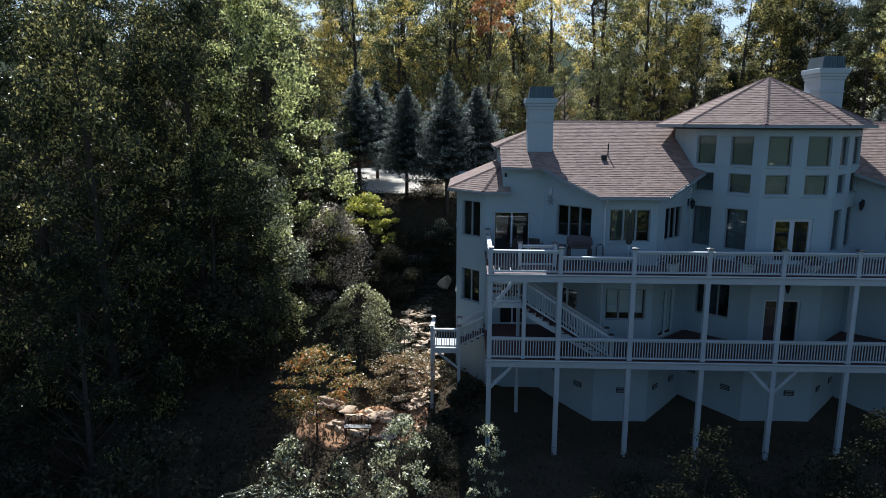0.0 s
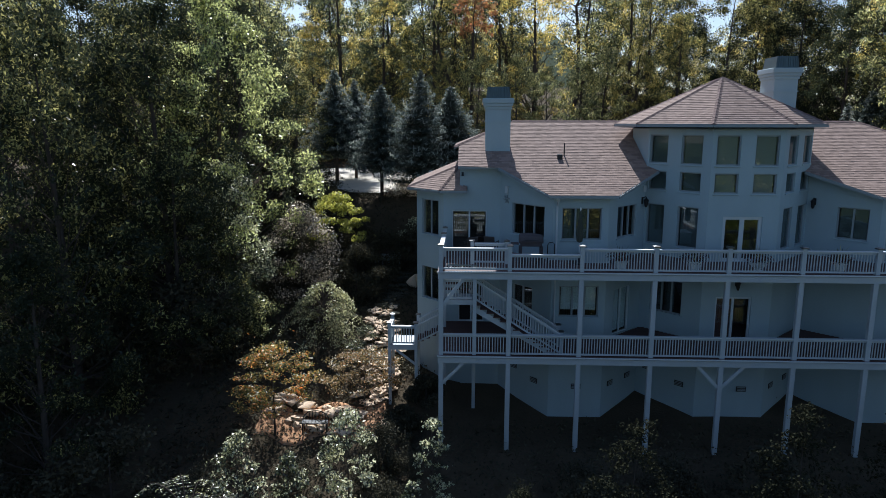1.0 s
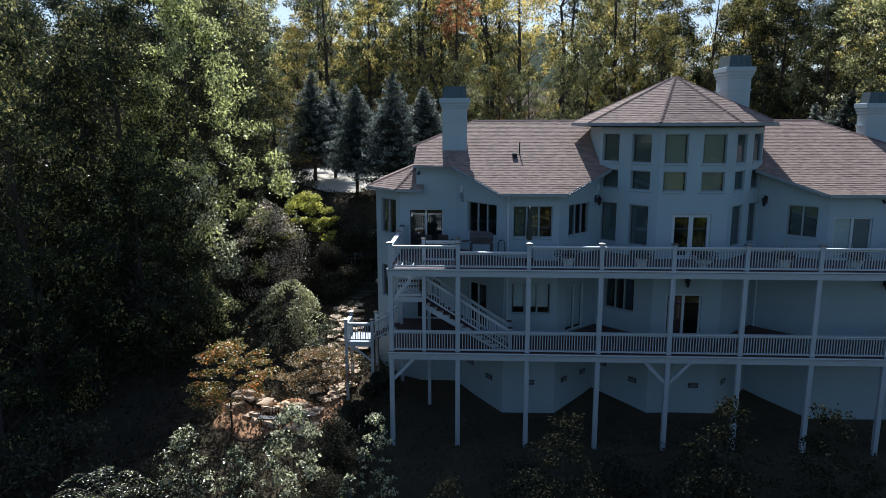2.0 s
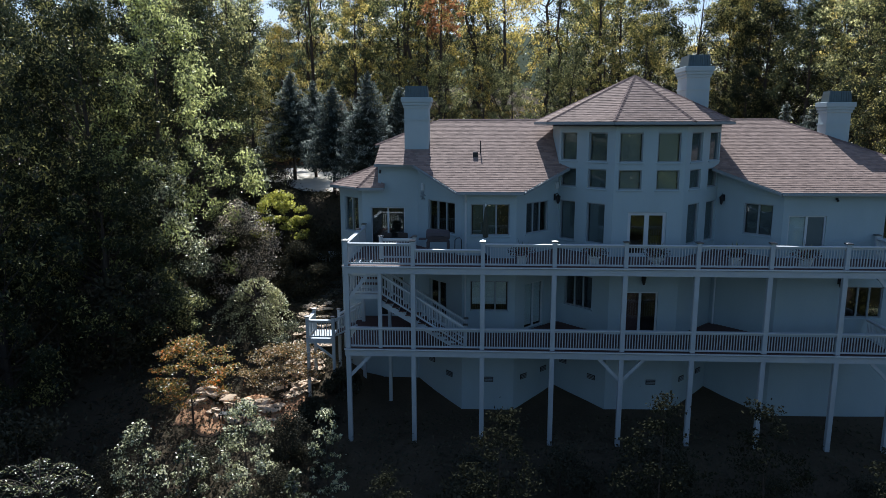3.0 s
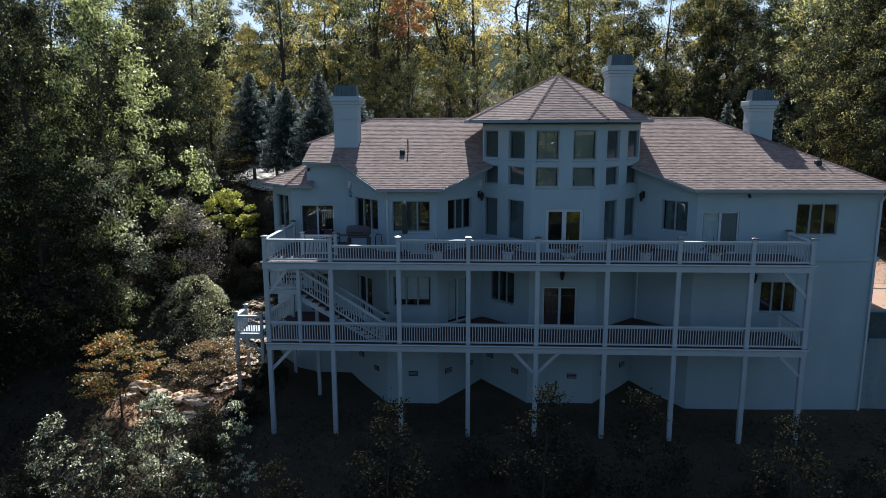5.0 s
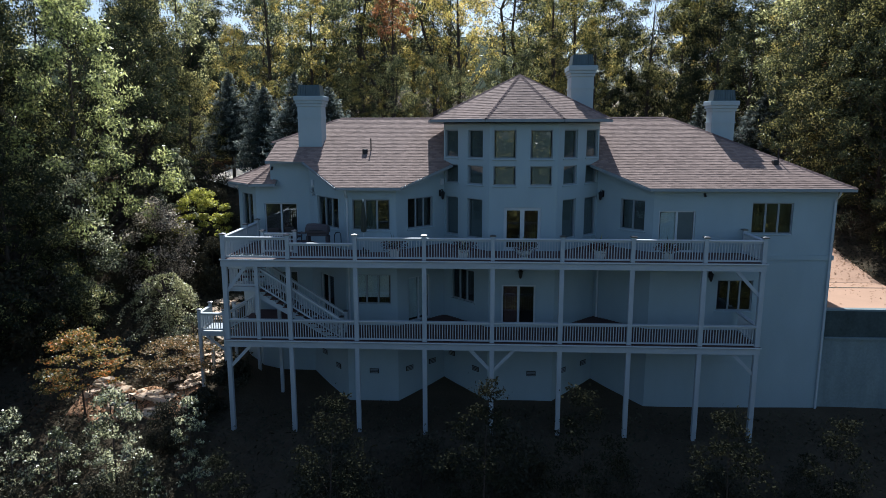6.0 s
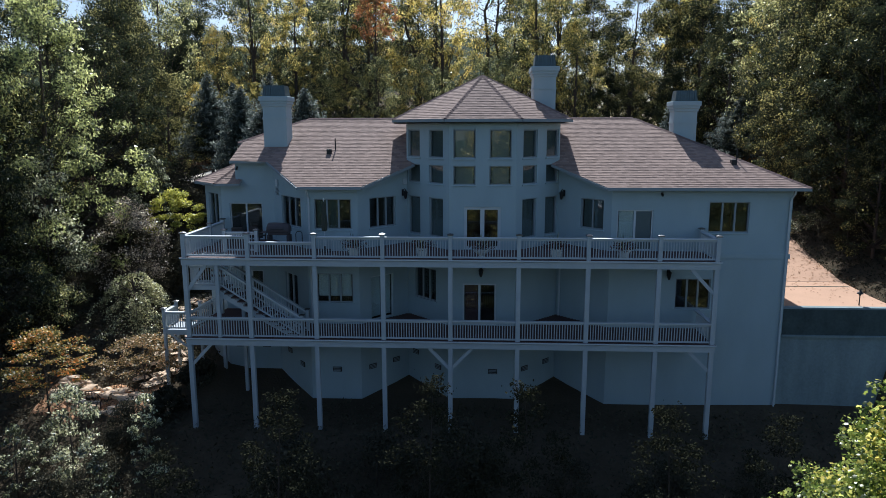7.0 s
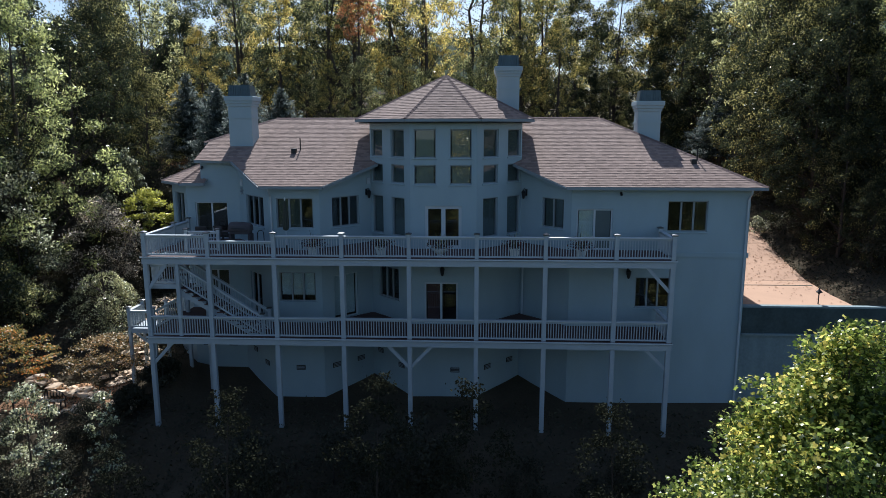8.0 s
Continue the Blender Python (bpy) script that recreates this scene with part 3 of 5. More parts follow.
def chimney(x0, x1, y0, y1, z0, ztop):
    """Stucco stack with a moulded cap and a dark metal shroud."""
    bm = bmesh.new()
    add_box(bm, x0, x1, y0, y1, z0, ztop - 0.45, bevel=0.01)
    st = part("chimney", bm, M_STUCCO, house, "pale stucco chimney")
    bm = bmesh.new()
    add_box(bm, x0 - 0.04, x1 + 0.04, y0 - 0.04, y1 + 0.04, ztop - 1.12, ztop - 1.06)
    part("band", bm, M_STUCCO, st)
    bm = bmesh.new()
    for e, za, zb in ((0.05, 0.52, 0.38), (0.10, 0.379, 0.24), (0.15, 0.239, 0.0)):
        add_box(bm, x0 - e, x1 + e, y0 - e, y1 + e, ztop - za, ztop - zb, bevel=0.02)
    part("cap", bm, M_STUCCO, st)
    bm = bmesh.new()
    a0, a1, b0, b1 = x0 + 0.03, x1 - 0.03, y0 + 0.03, y1 - 0.03
    r = [(a0, b0), (a1, b0), (a1, b1), (a0, b1)]
    lo = [bm.verts.new((x, y, ztop + 0.003)) for x, y in r]
    ins = 0.06
    hi = [bm.verts.new((x + (ins if x == a0 else -ins), y + (ins if y == b0 else -ins), ztop + 0.55)) for x, y in r]
    for i in range(4):
        bm.faces.new((lo[i], lo[(i + 1) % 4], hi[(i + 1) % 4], hi[i]))
    bm.faces.new(hi)
    part("shroud", bm, M_COPPER, st, "dark ribbed metal chimney shroud")
    n = 9
    for i in range(n + 1):
        f = i / n
        bm = bmesh.new()
        beam_between(bm, (a0 + (a1 - a0) * f, b0 - 0.01, ztop + 0.01), (a0 + ins + (a1 - a0 - 2 * ins) * f, b0 + ins - 0.01, ztop + 0.55), 0.03, 0.03)
        part("rib", bm, M_COPPER, st)


chimney(-9.89, -8.68, 6.05, 7.1, 7.6, 10.84)
chimney(3.95, 5.06, 6.5, 8.1, 8.6, 12.28)
chimney(11.36, 12.53, 7.7, 8.6, 7.0, 10.58)


def roof_vent(x, y):
    bm = bmesh.new()
    z = roof_z(y)
    add_box(bm, x - 0.12, x + 0.12, y - 0.1, y + 0.2, z - 0.05, z + 0.22, bevel=0.02)
    v = part("roof_vent", bm, M_BLACK, house, "small black roof vent")
    bm = bmesh.new()
    tube(bm, [(x + 0.25, y + 0.35, z), (x + 0.25, y + 0.35, z + 0.75)], [0.03, 0.03], 8)
    part("vent_pipe", bm, M_BLACK, v)


roof_vent(-6.34, 5.3)
roof_vent(13.29, 4.2)


def foundation_vent(p0, p1, u, z):
    bm = bmesh.new()
    add_box(bm, -0.22, 0.22, -0.03, 0.02, -0.12, 0.12)
    m = facing(p0, p1, u, z)
    v = part("foundation_vent", bm, M_BLACK, house, "dark louvred foundation vent")
    v.matrix_basis = m
    for k in range(3):
        box("slat", -0.19, 0.19, -0.05, -0.031, -0.08 + k * 0.07, -0.05 + k * 0.07, M_BRONZE, v)


for p0, p1, u in ((W4, W5, 1.27), (T1, T2, 2.1), (W3, W4, 1.1), (W3, W4, 2.45), (W5, W6, 0.7), (W5, W6, 2.2), (W6, T1, 0.6), (W6, T1, 2.3), (T2, T3, 0.8), (T2, T3, 2.4), (W2, W3, 0.6), (W2, W3, 2.0)):
    foundation_vent(p0, p1, u, -2.37 if p0[1] < 3 or u > 2.2 else -2.0)


def wall_lantern(p0, p1, u, z):
    m = facing(p0, p1, u, z)
    bm = bmesh.new()
    add_box(bm, -0.06, 0.06, -0.03, -0.002, -0.16, 0.16)
    tube(bm, [(0, -0.03, 0.1), (0, -0.16, 0.2), (0, -0.22, 0.16)], [0.015] * 3, 6)
    lathe(bm, [(0.04, -0.25), (0.075, -0.16), (0.11, 0.06), (0.13, 0.08), (0.03, 0.18), (0.01, 0.22)], 6, Matrix.Translation((0, -0.22, -0.05)))
    l = part("wall_lantern", bm, M_BLACK)
    l.matrix_basis = m
    tagged(l, "black iron wall lantern on pale stucco", "lamp", "wall lanterns")


wall_lantern(W5, W6, 2.75, 6.1)
wall_lantern(T3, R1, 0.35, 6.1)
wall_lantern(T1, T2, 1.5, 2.65)
wall_lantern(R1, R2, 2.7, 2.6)

# small fittings on the walls
for p0, p1, u, z, w, h in ((W3, W4, 0.45, 6.55, 0.2, 0.34), (W5, W6, 2.85, 6.65, 0.22, 0.3)):
    bm = bmesh.new()
    add_box(bm, -w / 2, w / 2, -0.09, -0.002, -h / 2, h / 2, bevel=0.015)
    q = part("speaker_box", bm, M_TRIM)
    q.matrix_basis = facing(p0, p1, u, z)
    tagged(q, "small white box fixed on pale stucco", "wall box")
bm = bmesh.new()
for k in range(6):
    a = k * math.tau / 6
    pts = [(0.05 * math.cos(a), -0.03, 0.05 * math.sin(a)), (0.16 * math.cos(a + 0.3), -0.05, 0.16 * math.sin(a + 0.3)), (0.24 * math.cos(a), -0.03, 0.24 * math.sin(a))]
    tube(bm, pts, [0.022, 0.03, 0.008], 5)
q = part("wall_ornament", bm, M_BRONZE)
q.matrix_basis = facing(W3, W4, 0.45, 6.12)
tagged(q, "grey scrolled metal star ornament on stucco wall", "ornament")
for x, z in ((9.55, 6.28), (-11.1, 7.3)):
    bm = bmesh.new()
    add_box(bm, -0.05, 0.05, -0.05, -0.002, -0.05, 0.05)
    lathe(bm, [(0.03, 0.0), (0.05, -0.05), (0.06, -0.12)], 8, Matrix.Translation((0, -0.07, 0)) @ pose(0, 0, 0, -35))
    q = part("floodlight", bm, M_BLACK)
    q.matrix_basis = facing(R1, R2, x - 7.32, z) if x > 0 else facing((-11.1, 4.95), W3, 0.12, z)
    tagged(q, "small black floodlight under the eave", "lamp", "floodlights")

# ---------- decks ----------
deck = thing("deck", "two-level white timber deck on tall posts along the house", "deck")
POSTS = [-11.8, -8.94, -5.97, -2.96, 0.0, 2.96, 5.93, 8.95, 11.36]
UP_TOP, LO_TOP = 3.62, -0.05
for i, x in enumerate(POSTS):
    zb = ground_z(x, 0) - 0.3
    p = box("post", x - 0.10, x + 0.10, -0.10, 0.10, zb, UP_TOP - 0.07, M_DECKPAINT, deck, bevel=0.012)
box("post", -10.46, -10.3, -0.08, 0.08, LO_TOP, 3.3, M_DECKPAINT, deck, bevel=0.012)
box("post", -10.46, -10.3, 3.0, 3.16, -4.2, 3.3, M_DECKPAINT, deck, bevel=0.012)
box("post", -11.88, -11.72, 3.9, 4.06, -4.2, 3.3, M_DECKPAINT, deck, bevel=0.012)
for top in (UP_TOP, LO_TOP):
    box("beam", -11.92, 11.48, -0.135, -0.102, top - 0.34, top - 0.09, M_DECKPAINT, deck)
    box("joist_band", -11.9, 11.46, -0.09, 0.05, top - 0.30, top - 0.036, M_DECKPAINT, deck)
    box("end_beam", -11.91, -11.87, -0.08, 4.9, top - 0.3, top - 0.036, M_DECKPAINT, deck)
    box("end_beam", 11.42, 11.46, 0.06, 2.4, top - 0.3, top - 0.036, M_DECKPAINT, deck)
    for k in range(48):
        x = -11.4 + k * 0.48
        box("joist", x - 0.02, x + 0.02, 0.06, 2.4, top - 0.25, top - 0.04, M_DECKPAINT, deck)
    box("edge_board", -11.95, 11.52, -0.215, -0.172, top - 0.05, top + 0.004, M_TRIM, deck)
    # boards, cut where the house stands forward
    y = -0.17
    while y < 4.9:
        y1 = y + 0.135
        runs = []
        if y1 < 2.44:
            runs = [(-11.93, 11.5)]
        else:
            d = y1 - 2.42
            runs = [(-11.93, -6.93 - d * 0.9), (-4.42 + d, -0.2 - d), (2.98 + d, 7.28 - d)]
        for a, b in runs:
            if b - a > 0.1:
                if top == UP_TOP and a < -11 and 0.15 < y < 1.3:
                    box("deck_board", a, -11.6, y, y1, top - 0.035, top, M_BOARD, deck)
                    a = -10.3
                box("deck_board", a, b, y, y1, top - 0.035, top, M_BOARD, deck)
        y += 0.142


BAL = {}


def baluster_mesh(h):
    key = round(h, 2)
    if key not in BAL:
        bm = bmesh.new()
        add_box(bm, -0.018, 0.018, -0.018, 0.018, 0, h)
        me = bpy.data.meshes.new("baluster")
        bm.to_mesh(me)
        bm.free()
        me.materials.append(M_DECKPAINT)
        BAL[key] = me
    return BAL[key]


def railing(a, b, h, parent, gap=0.115, foot=0.09):
    """A railing from a to b (feet), level or sloping, with balusters."""
    a, b = Vector(a), Vector(b)
    d = b - a
    flat = Vector((d.x, d.y, 0))
    n = max(2, round(flat.length / gap))
    up = Vector((0, 0, 1))
    bm = bmesh.new()
    # top board widened and in the brighter white, to carry the sunlit strip
    beam_between(bm, a + up * (h - 0.02), b + up * (h - 0.02), 0.19, 0.04)
    r = part("railing", bm, M_TRIM, parent)
    bm = bmesh.new()
    beam_between(bm, a + up * (h - 0.085), b + up * (h - 0.085), 0.045, 0.085)
    part("upper_rail", bm, M_DECKPAINT, r)
    bm = bmesh.new()
    beam_between(bm, a + up * foot, b + up * foot, 0.045, 0.075)
    part("lower_rail", bm, M_DECKPAINT, r)
    me = baluster_mesh(h - 0.125 - foot - 0.03)
    for i in range(1, n):
        o = new("baluster", me)
        o.parent = r
        o.location = a + d * (i / n) + up * (foot + 0.03)
    return r


def rail_post(x, y, z, h, parent, w=0.075):
    bm = bmesh.new()
    add_box(bm, x - w, x + w, y - w, y + w, z, z + h)
    p = part("rail_post", bm, M_DECKPAINT, parent)
    bm = bmesh.new()
    e = w + 0.05
    add_box(bm, x - e, x + e, y - e, y + e, z + h, z + h + 0.045, bevel=0.008)
    lo = [bm.verts.new((x + sx * e, y + sy * e, z + h + 0.046)) for sx, sy in ((-1, -1), (1, -1), (1, 1), (-1, 1))]
    tip = bm.verts.new((x, y, z + h + 0.046 + e * 0.3))
    for i in range(4):
        bm.faces.new((lo[i], lo[(i + 1) % 4], tip))
    part("post_cap", bm, M_CAP, p, "dark metal post cap")


RAILS_Y = -0.02
for i, x in enumerate(POSTS):
    rail_post(x, RAILS_Y, UP_TOP, 1.06, deck, 0.085)
for i, (a, b) in enumerate(zip(POSTS, POSTS[1:])):
    railing((a + 0.09, RAILS_Y, UP_TOP), (b - 0.09, RAILS_Y, UP_TOP), 0.72 if i == 1 else 0.97, deck)
    railing((a + 0.09, RAILS_Y, LO_TOP), (b - 0.09, RAILS_Y, LO_TOP), 0.93, deck)
# left and right ends of the decks
rail_post(-11.8, 3.0, UP_TOP, 1.06, deck)
rail_post(-11.8, 4.7, UP_TOP, 1.06, deck)
railing((-11.8, 0.08, UP_TOP), (-11.8, 2.9, UP_TOP), 0.97, deck)
railing((-11.8, 3.1, UP_TOP), (-11.8, 4.6, UP_TOP), 0.97, deck)
rail_post(11.36, 2.25, UP_TOP, 1.06, deck)
railing((11.36, 0.08, UP_TOP), (11.36, 2.15, UP_TOP), 0.97, deck)
railing((11.36, 0.08, LO_TOP), (11.36, 2.3, LO_TOP), 0.93, deck)
# rail round the stair opening
rail_post(-10.5, 1.45, UP_TOP, 1.0, deck)
rail_post(-9.0, 1.45, UP_TOP, 1.0, deck)
railing((-10.4, 1.45, UP_TOP), (-9.1, 1.45, UP_TOP), 0.92, deck)
# braces under the beams
for a, b in (((-11.75, 0, 2.1), (-10.85, 0, 3.28)), ((-11.75, 0, -1.35), (-10.85, 0, -0.4)), ((-0.05, 0, -1.35), (-0.95, 0, -0.4)), ((0.05, 0, -1.35), (0.95, 0, -0.4)),
             ((11.3, 0, 2.2), (10.3, 0, 3.28)), ((11.3, 0, -1.3), (10.4, 0, -0.4))):
    bm = bmesh.new()
    beam_between(bm, a, b, 0.09, 0.14)
    part("brace", bm, M_DECKPAINT, deck)

# stair between the decks, with a landing at its head
stair = thing("stair", "white timber stair with a landing between two decks", "stairs")
LAND = 2.3
box("landing", -11.7, -10.45, 0.16, 1.3, LAND - 0.2, LAND, M_DECKPAINT, stair)
railing((-11.65, 0.2, LAND), (-10.5, 0.2, LAND), 0.93, stair)
railing((-11.7, 0.2, LAND), (-11.7, 1.3, LAND), 0.93, stair)
N = 13
X0, X1 = -10.42, -6.75
for k in range(N):
    x = X0 + (X1 - X0) * k / N
    z = LAND - (LAND - LO_TOP) * (k + 1) / N
    if k < N - 1:
        box("tread", x - 0.02, x + 0.31, 0.14, 1.25, z - 0.04, z, M_BOARD, stair)
        box("riser", x - 0.02, x, 0.25, 1.2, z, z + 0.14, M_DECKPAINT, stair)
for y in (0.22, 1.22):
    bm = bmesh.new()
    beam_between(bm, (X0, y, LAND - 0.36), (X1, y, LO_TOP - 0.16), 0.05, 0.24)
    part("stringer", bm, M_DECKPAINT, stair)
    railing((X0, y, LAND), (X1, y, LO_TOP), 0.95, stair)
    rail_post(X1 + 0.06, y, LO_TOP, 1.0, stair, 0.06)
for k in range(6):
    y = 1.32 + k * 0.27
    z = LAND + (UP_TOP - LAND) * (k + 1) / 7
    box("tread", -11.65, -10.55, y, y + 0.29, z - 0.04, z, M_BOARD, stair)

# garden platform with steps up to the lower deck
plat = thing("platform", "small white timber platform with railings and steps", "platform")
PX0, PX1, PY0, PY1, PZ = -14.35, -13.1, 2.9, 4.3, -0.62
for k in range(9):
    y = PY0 + k * 0.155
    box("deck_board", PX0, PX1, y, y + 0.145, PZ - 0.035, PZ, M_DECKPAINT, plat)
box("band", PX0, PX1, PY0 - 0.04, PY0 - 0.002, PZ - 0.25, PZ - 0.002, M_DECKPAINT, plat)
box("band", PX0, PX1, PY1 + 0.002, PY1 + 0.04, PZ - 0.25, PZ - 0.036, M_DECKPAINT, plat)
for x, y in ((PX0, PY0), (PX1, PY0), (PX0, PY1), (PX1, PY1)):
    zb = ground_z(x, y) - 0.2
    box("post", x - 0.07, x + 0.07, y - 0.07, y + 0.07, zb, PZ - 0.003, M_DECKPAINT, plat)
    rail_post(x, y, PZ, 1.06, plat, 0.07)
railing((PX0 + 0.08, PY0, PZ), (PX1 - 0.08, PY0, PZ), 0.92, plat)
railing((PX0, PY0 + 0.08, PZ), (PX0, PY1 - 0.08, PZ), 0.92, plat)
bm = bmesh.new()
beam_between(bm, (PX0 + 0.3, PY0, PZ - 0.25), (PX1, PY0, PZ - 1.0), 0.06, 0.1)
part("brace", bm, M_DECKPAINT, plat)
for k in range(4):
    x = PX1 + 0.03 + k * 0.3
    box("tread", x, x + 0.31, 3.1, 4.2, PZ + 0.14 * (k + 1) - 0.04, PZ + 0.14 * (k + 1), M_BOARD, plat)
for y in (3.05, 4.25):
    railing((PX1 + 0.05, y, PZ), (-11.95, y, LO_TOP), 0.92, plat)

# ---------- drive and retaining wall ----------
lip = box("ledge", 15.45, 40, 2.40, 2.549, -0.42, -0.34, M_RETAIN)
rw = box("retaining_wall", 15.45, 40, 2.55, 2.85, -6.5, 0.98, M_RETAIN)
tagged(rw, "stained concrete retaining wall holding up the drive", "wall", kind="structure")
lip.parent = rw
# upper band: staining, with shade at the ledge also put into its colour
st = box("stained_band", 15.45, 40, 2.535, 2.549, -0.338, 0.90, M_STAIN, rw, "blackened stain with shade at the ledge painted in")
verts, faces = [], []
ys = [2.86, 5, 8.0, 12, 16, 20, 25, 32, 42]
zs = [0.94, 0.95, 1.0, 1.5, 2.2, 2.9, 3.6, 4.2, 4.6]
for y, z in zip(ys, zs):
    verts += [(15.45, y, z), (20.7 + 0.09 * max(0, y - 6), y, z), (20.7 + 0.09 * max(0, y - 6), y, z - 2.5), (15.45, y, z - 2.5)]
for i in range(len(ys) - 1):
    j = 4 * i
    faces += [(j, j + 1, j + 5, j + 4), (j + 1, j + 2, j + 6, j + 5)]
faces.append((0, 3, 2, 1))
dr = obj("drive", verts, faces, M_CONCRETE)
for y, z, w in ((6.9, 0.985, 0.13), (8.0, 1.0, 0.03), (14.6, 1.955, 0.04)):
    bm = bmesh.new()
    add_box(bm, 15.46, 20.6 + 0.09 * max(0, y - 6), y - w / 2, y + w / 2, z - 0.06, z + 0.006)
    part("joint", bm, M_DARK_STONE, dr)
tagged(dr, "sunlit pale concrete drive scattered with fallen leaves", "drive", kind="structure")
verts, faces = [], []
for i in range(17):
    x = -25 + i
    near = 25.0 + 0.8 * max(0, -20 - x)
    for k in range(7):
        y = near + (37.5 - near) * k / 6
        verts.append((x, y, ground_z(x, y) + 0.12))
for i in range(16):
    for k in range(6):
        j = 7 * i + k
        faces.append((j, j + 7, j + 8, j + 1))
d2 = obj("road", verts, faces, M_PALE_GRAVEL)
tagged(d2, "sunlit pale gravel drive curving behind spruces", "drive", kind="structure")

# ---------- trees ----------
LEAVES = {
    "diamond": ([(-0.5, 0, 0), (0, 0.28, 0.10), (0.5, 0, 0), (0, -0.28, 0.10)], [(0, 1, 2), (0, 2, 3)]),
    "single": ([(-0.5, -0.15, 0), (0.5, -0.07, 0), (-0.12, 0.33, 0.05)], [(0, 1, 2)]),
    "spray": ([(-0.5, 0, 0), (-0.05, 0.11, 0.03), (0.5, 0, 0.04), (-0.05, -0.11, 0.03)], [(0, 1, 2), (0, 2, 3)]),
    "lobed": ([(-0.5, 0, 0), (-0.3, 0.42, 0.05), (0.05, 0.26, 0.06), (0.45, 0.36, -0.04), (0.36, 0, 0.03), (0.45, -0.36, -0.04), (0.05, -0.26, 0.06), (-0.3, -0.42, 0.05)],
              [(0, 1, 2), (2, 3, 4), (4, 5, 6), (6, 7, 0), (0, 2, 6), (2, 4, 6)]),
}


def leaf_cloud(centres, sizes, rng, shape="diamond", tilt=0.9, flat=0.0):
    """Leaves at the given places, each turned at random."""
    lv, lf = LEAVES[shape]
    lv = np.array(lv)
    n = len(centres)
    az = rng.uniform(0, math.tau, n)
    el = rng.normal(0, tilt, n) * (1 - flat)
    ro = rng.normal(0, tilt, n) * (1 - flat)
    ca, sa, ce, se, cr, sr = np.cos(az), np.sin(az), np.cos(el), np.sin(el), np.cos(ro), np.sin(ro)
    x, y, z = lv[:, 0][None], lv[:, 1][None], lv[:, 2][None]
    y1 = y * cr[:, None] - z * sr[:, None]
    z1 = y * sr[:, None] + z * cr[:, None]
    x2 = x * ce[:, None] + z1 * se[:, None]
    z2 = -x * se[:, None] + z1 * ce[:, None]
    x3 = x2 * ca[:, None] - y1 * sa[:, None]
    y3 = x2 * sa[:, None] + y1 * ca[:, None]
    pts = np.stack([x3, y3, z2], -1) * sizes[:, None, None] + centres[:, None, :]
    k = len(lv)
    f = np.array(lf)[None] + (np.arange(n) * k)[:, None, None]
    return pts.reshape(-1, 3), f.reshape(-1, 3)


def mesh_np(name, verts, faces, material):
    me = bpy.data.meshes.new(name)
    me.vertices.add(len(verts))
    me.vertices.foreach_set("co", np.asarray(verts, dtype=np.float32).ravel())
    nf = len(faces)
    me.loops.add(nf * 3)
    me.loops.foreach_set("vertex_index", np.asarray(faces, dtype=np.int32).ravel())
    me.polygons.add(nf)
    me.polygons.foreach_set("loop_start", np.arange(0, nf * 3, 3, dtype=np.int32))
    me.polygons.foreach_set("loop_total", np.full(nf, 3, dtype=np.int32))
    me.update(calc_edges=True)
    me.materials.append(material)
    return me


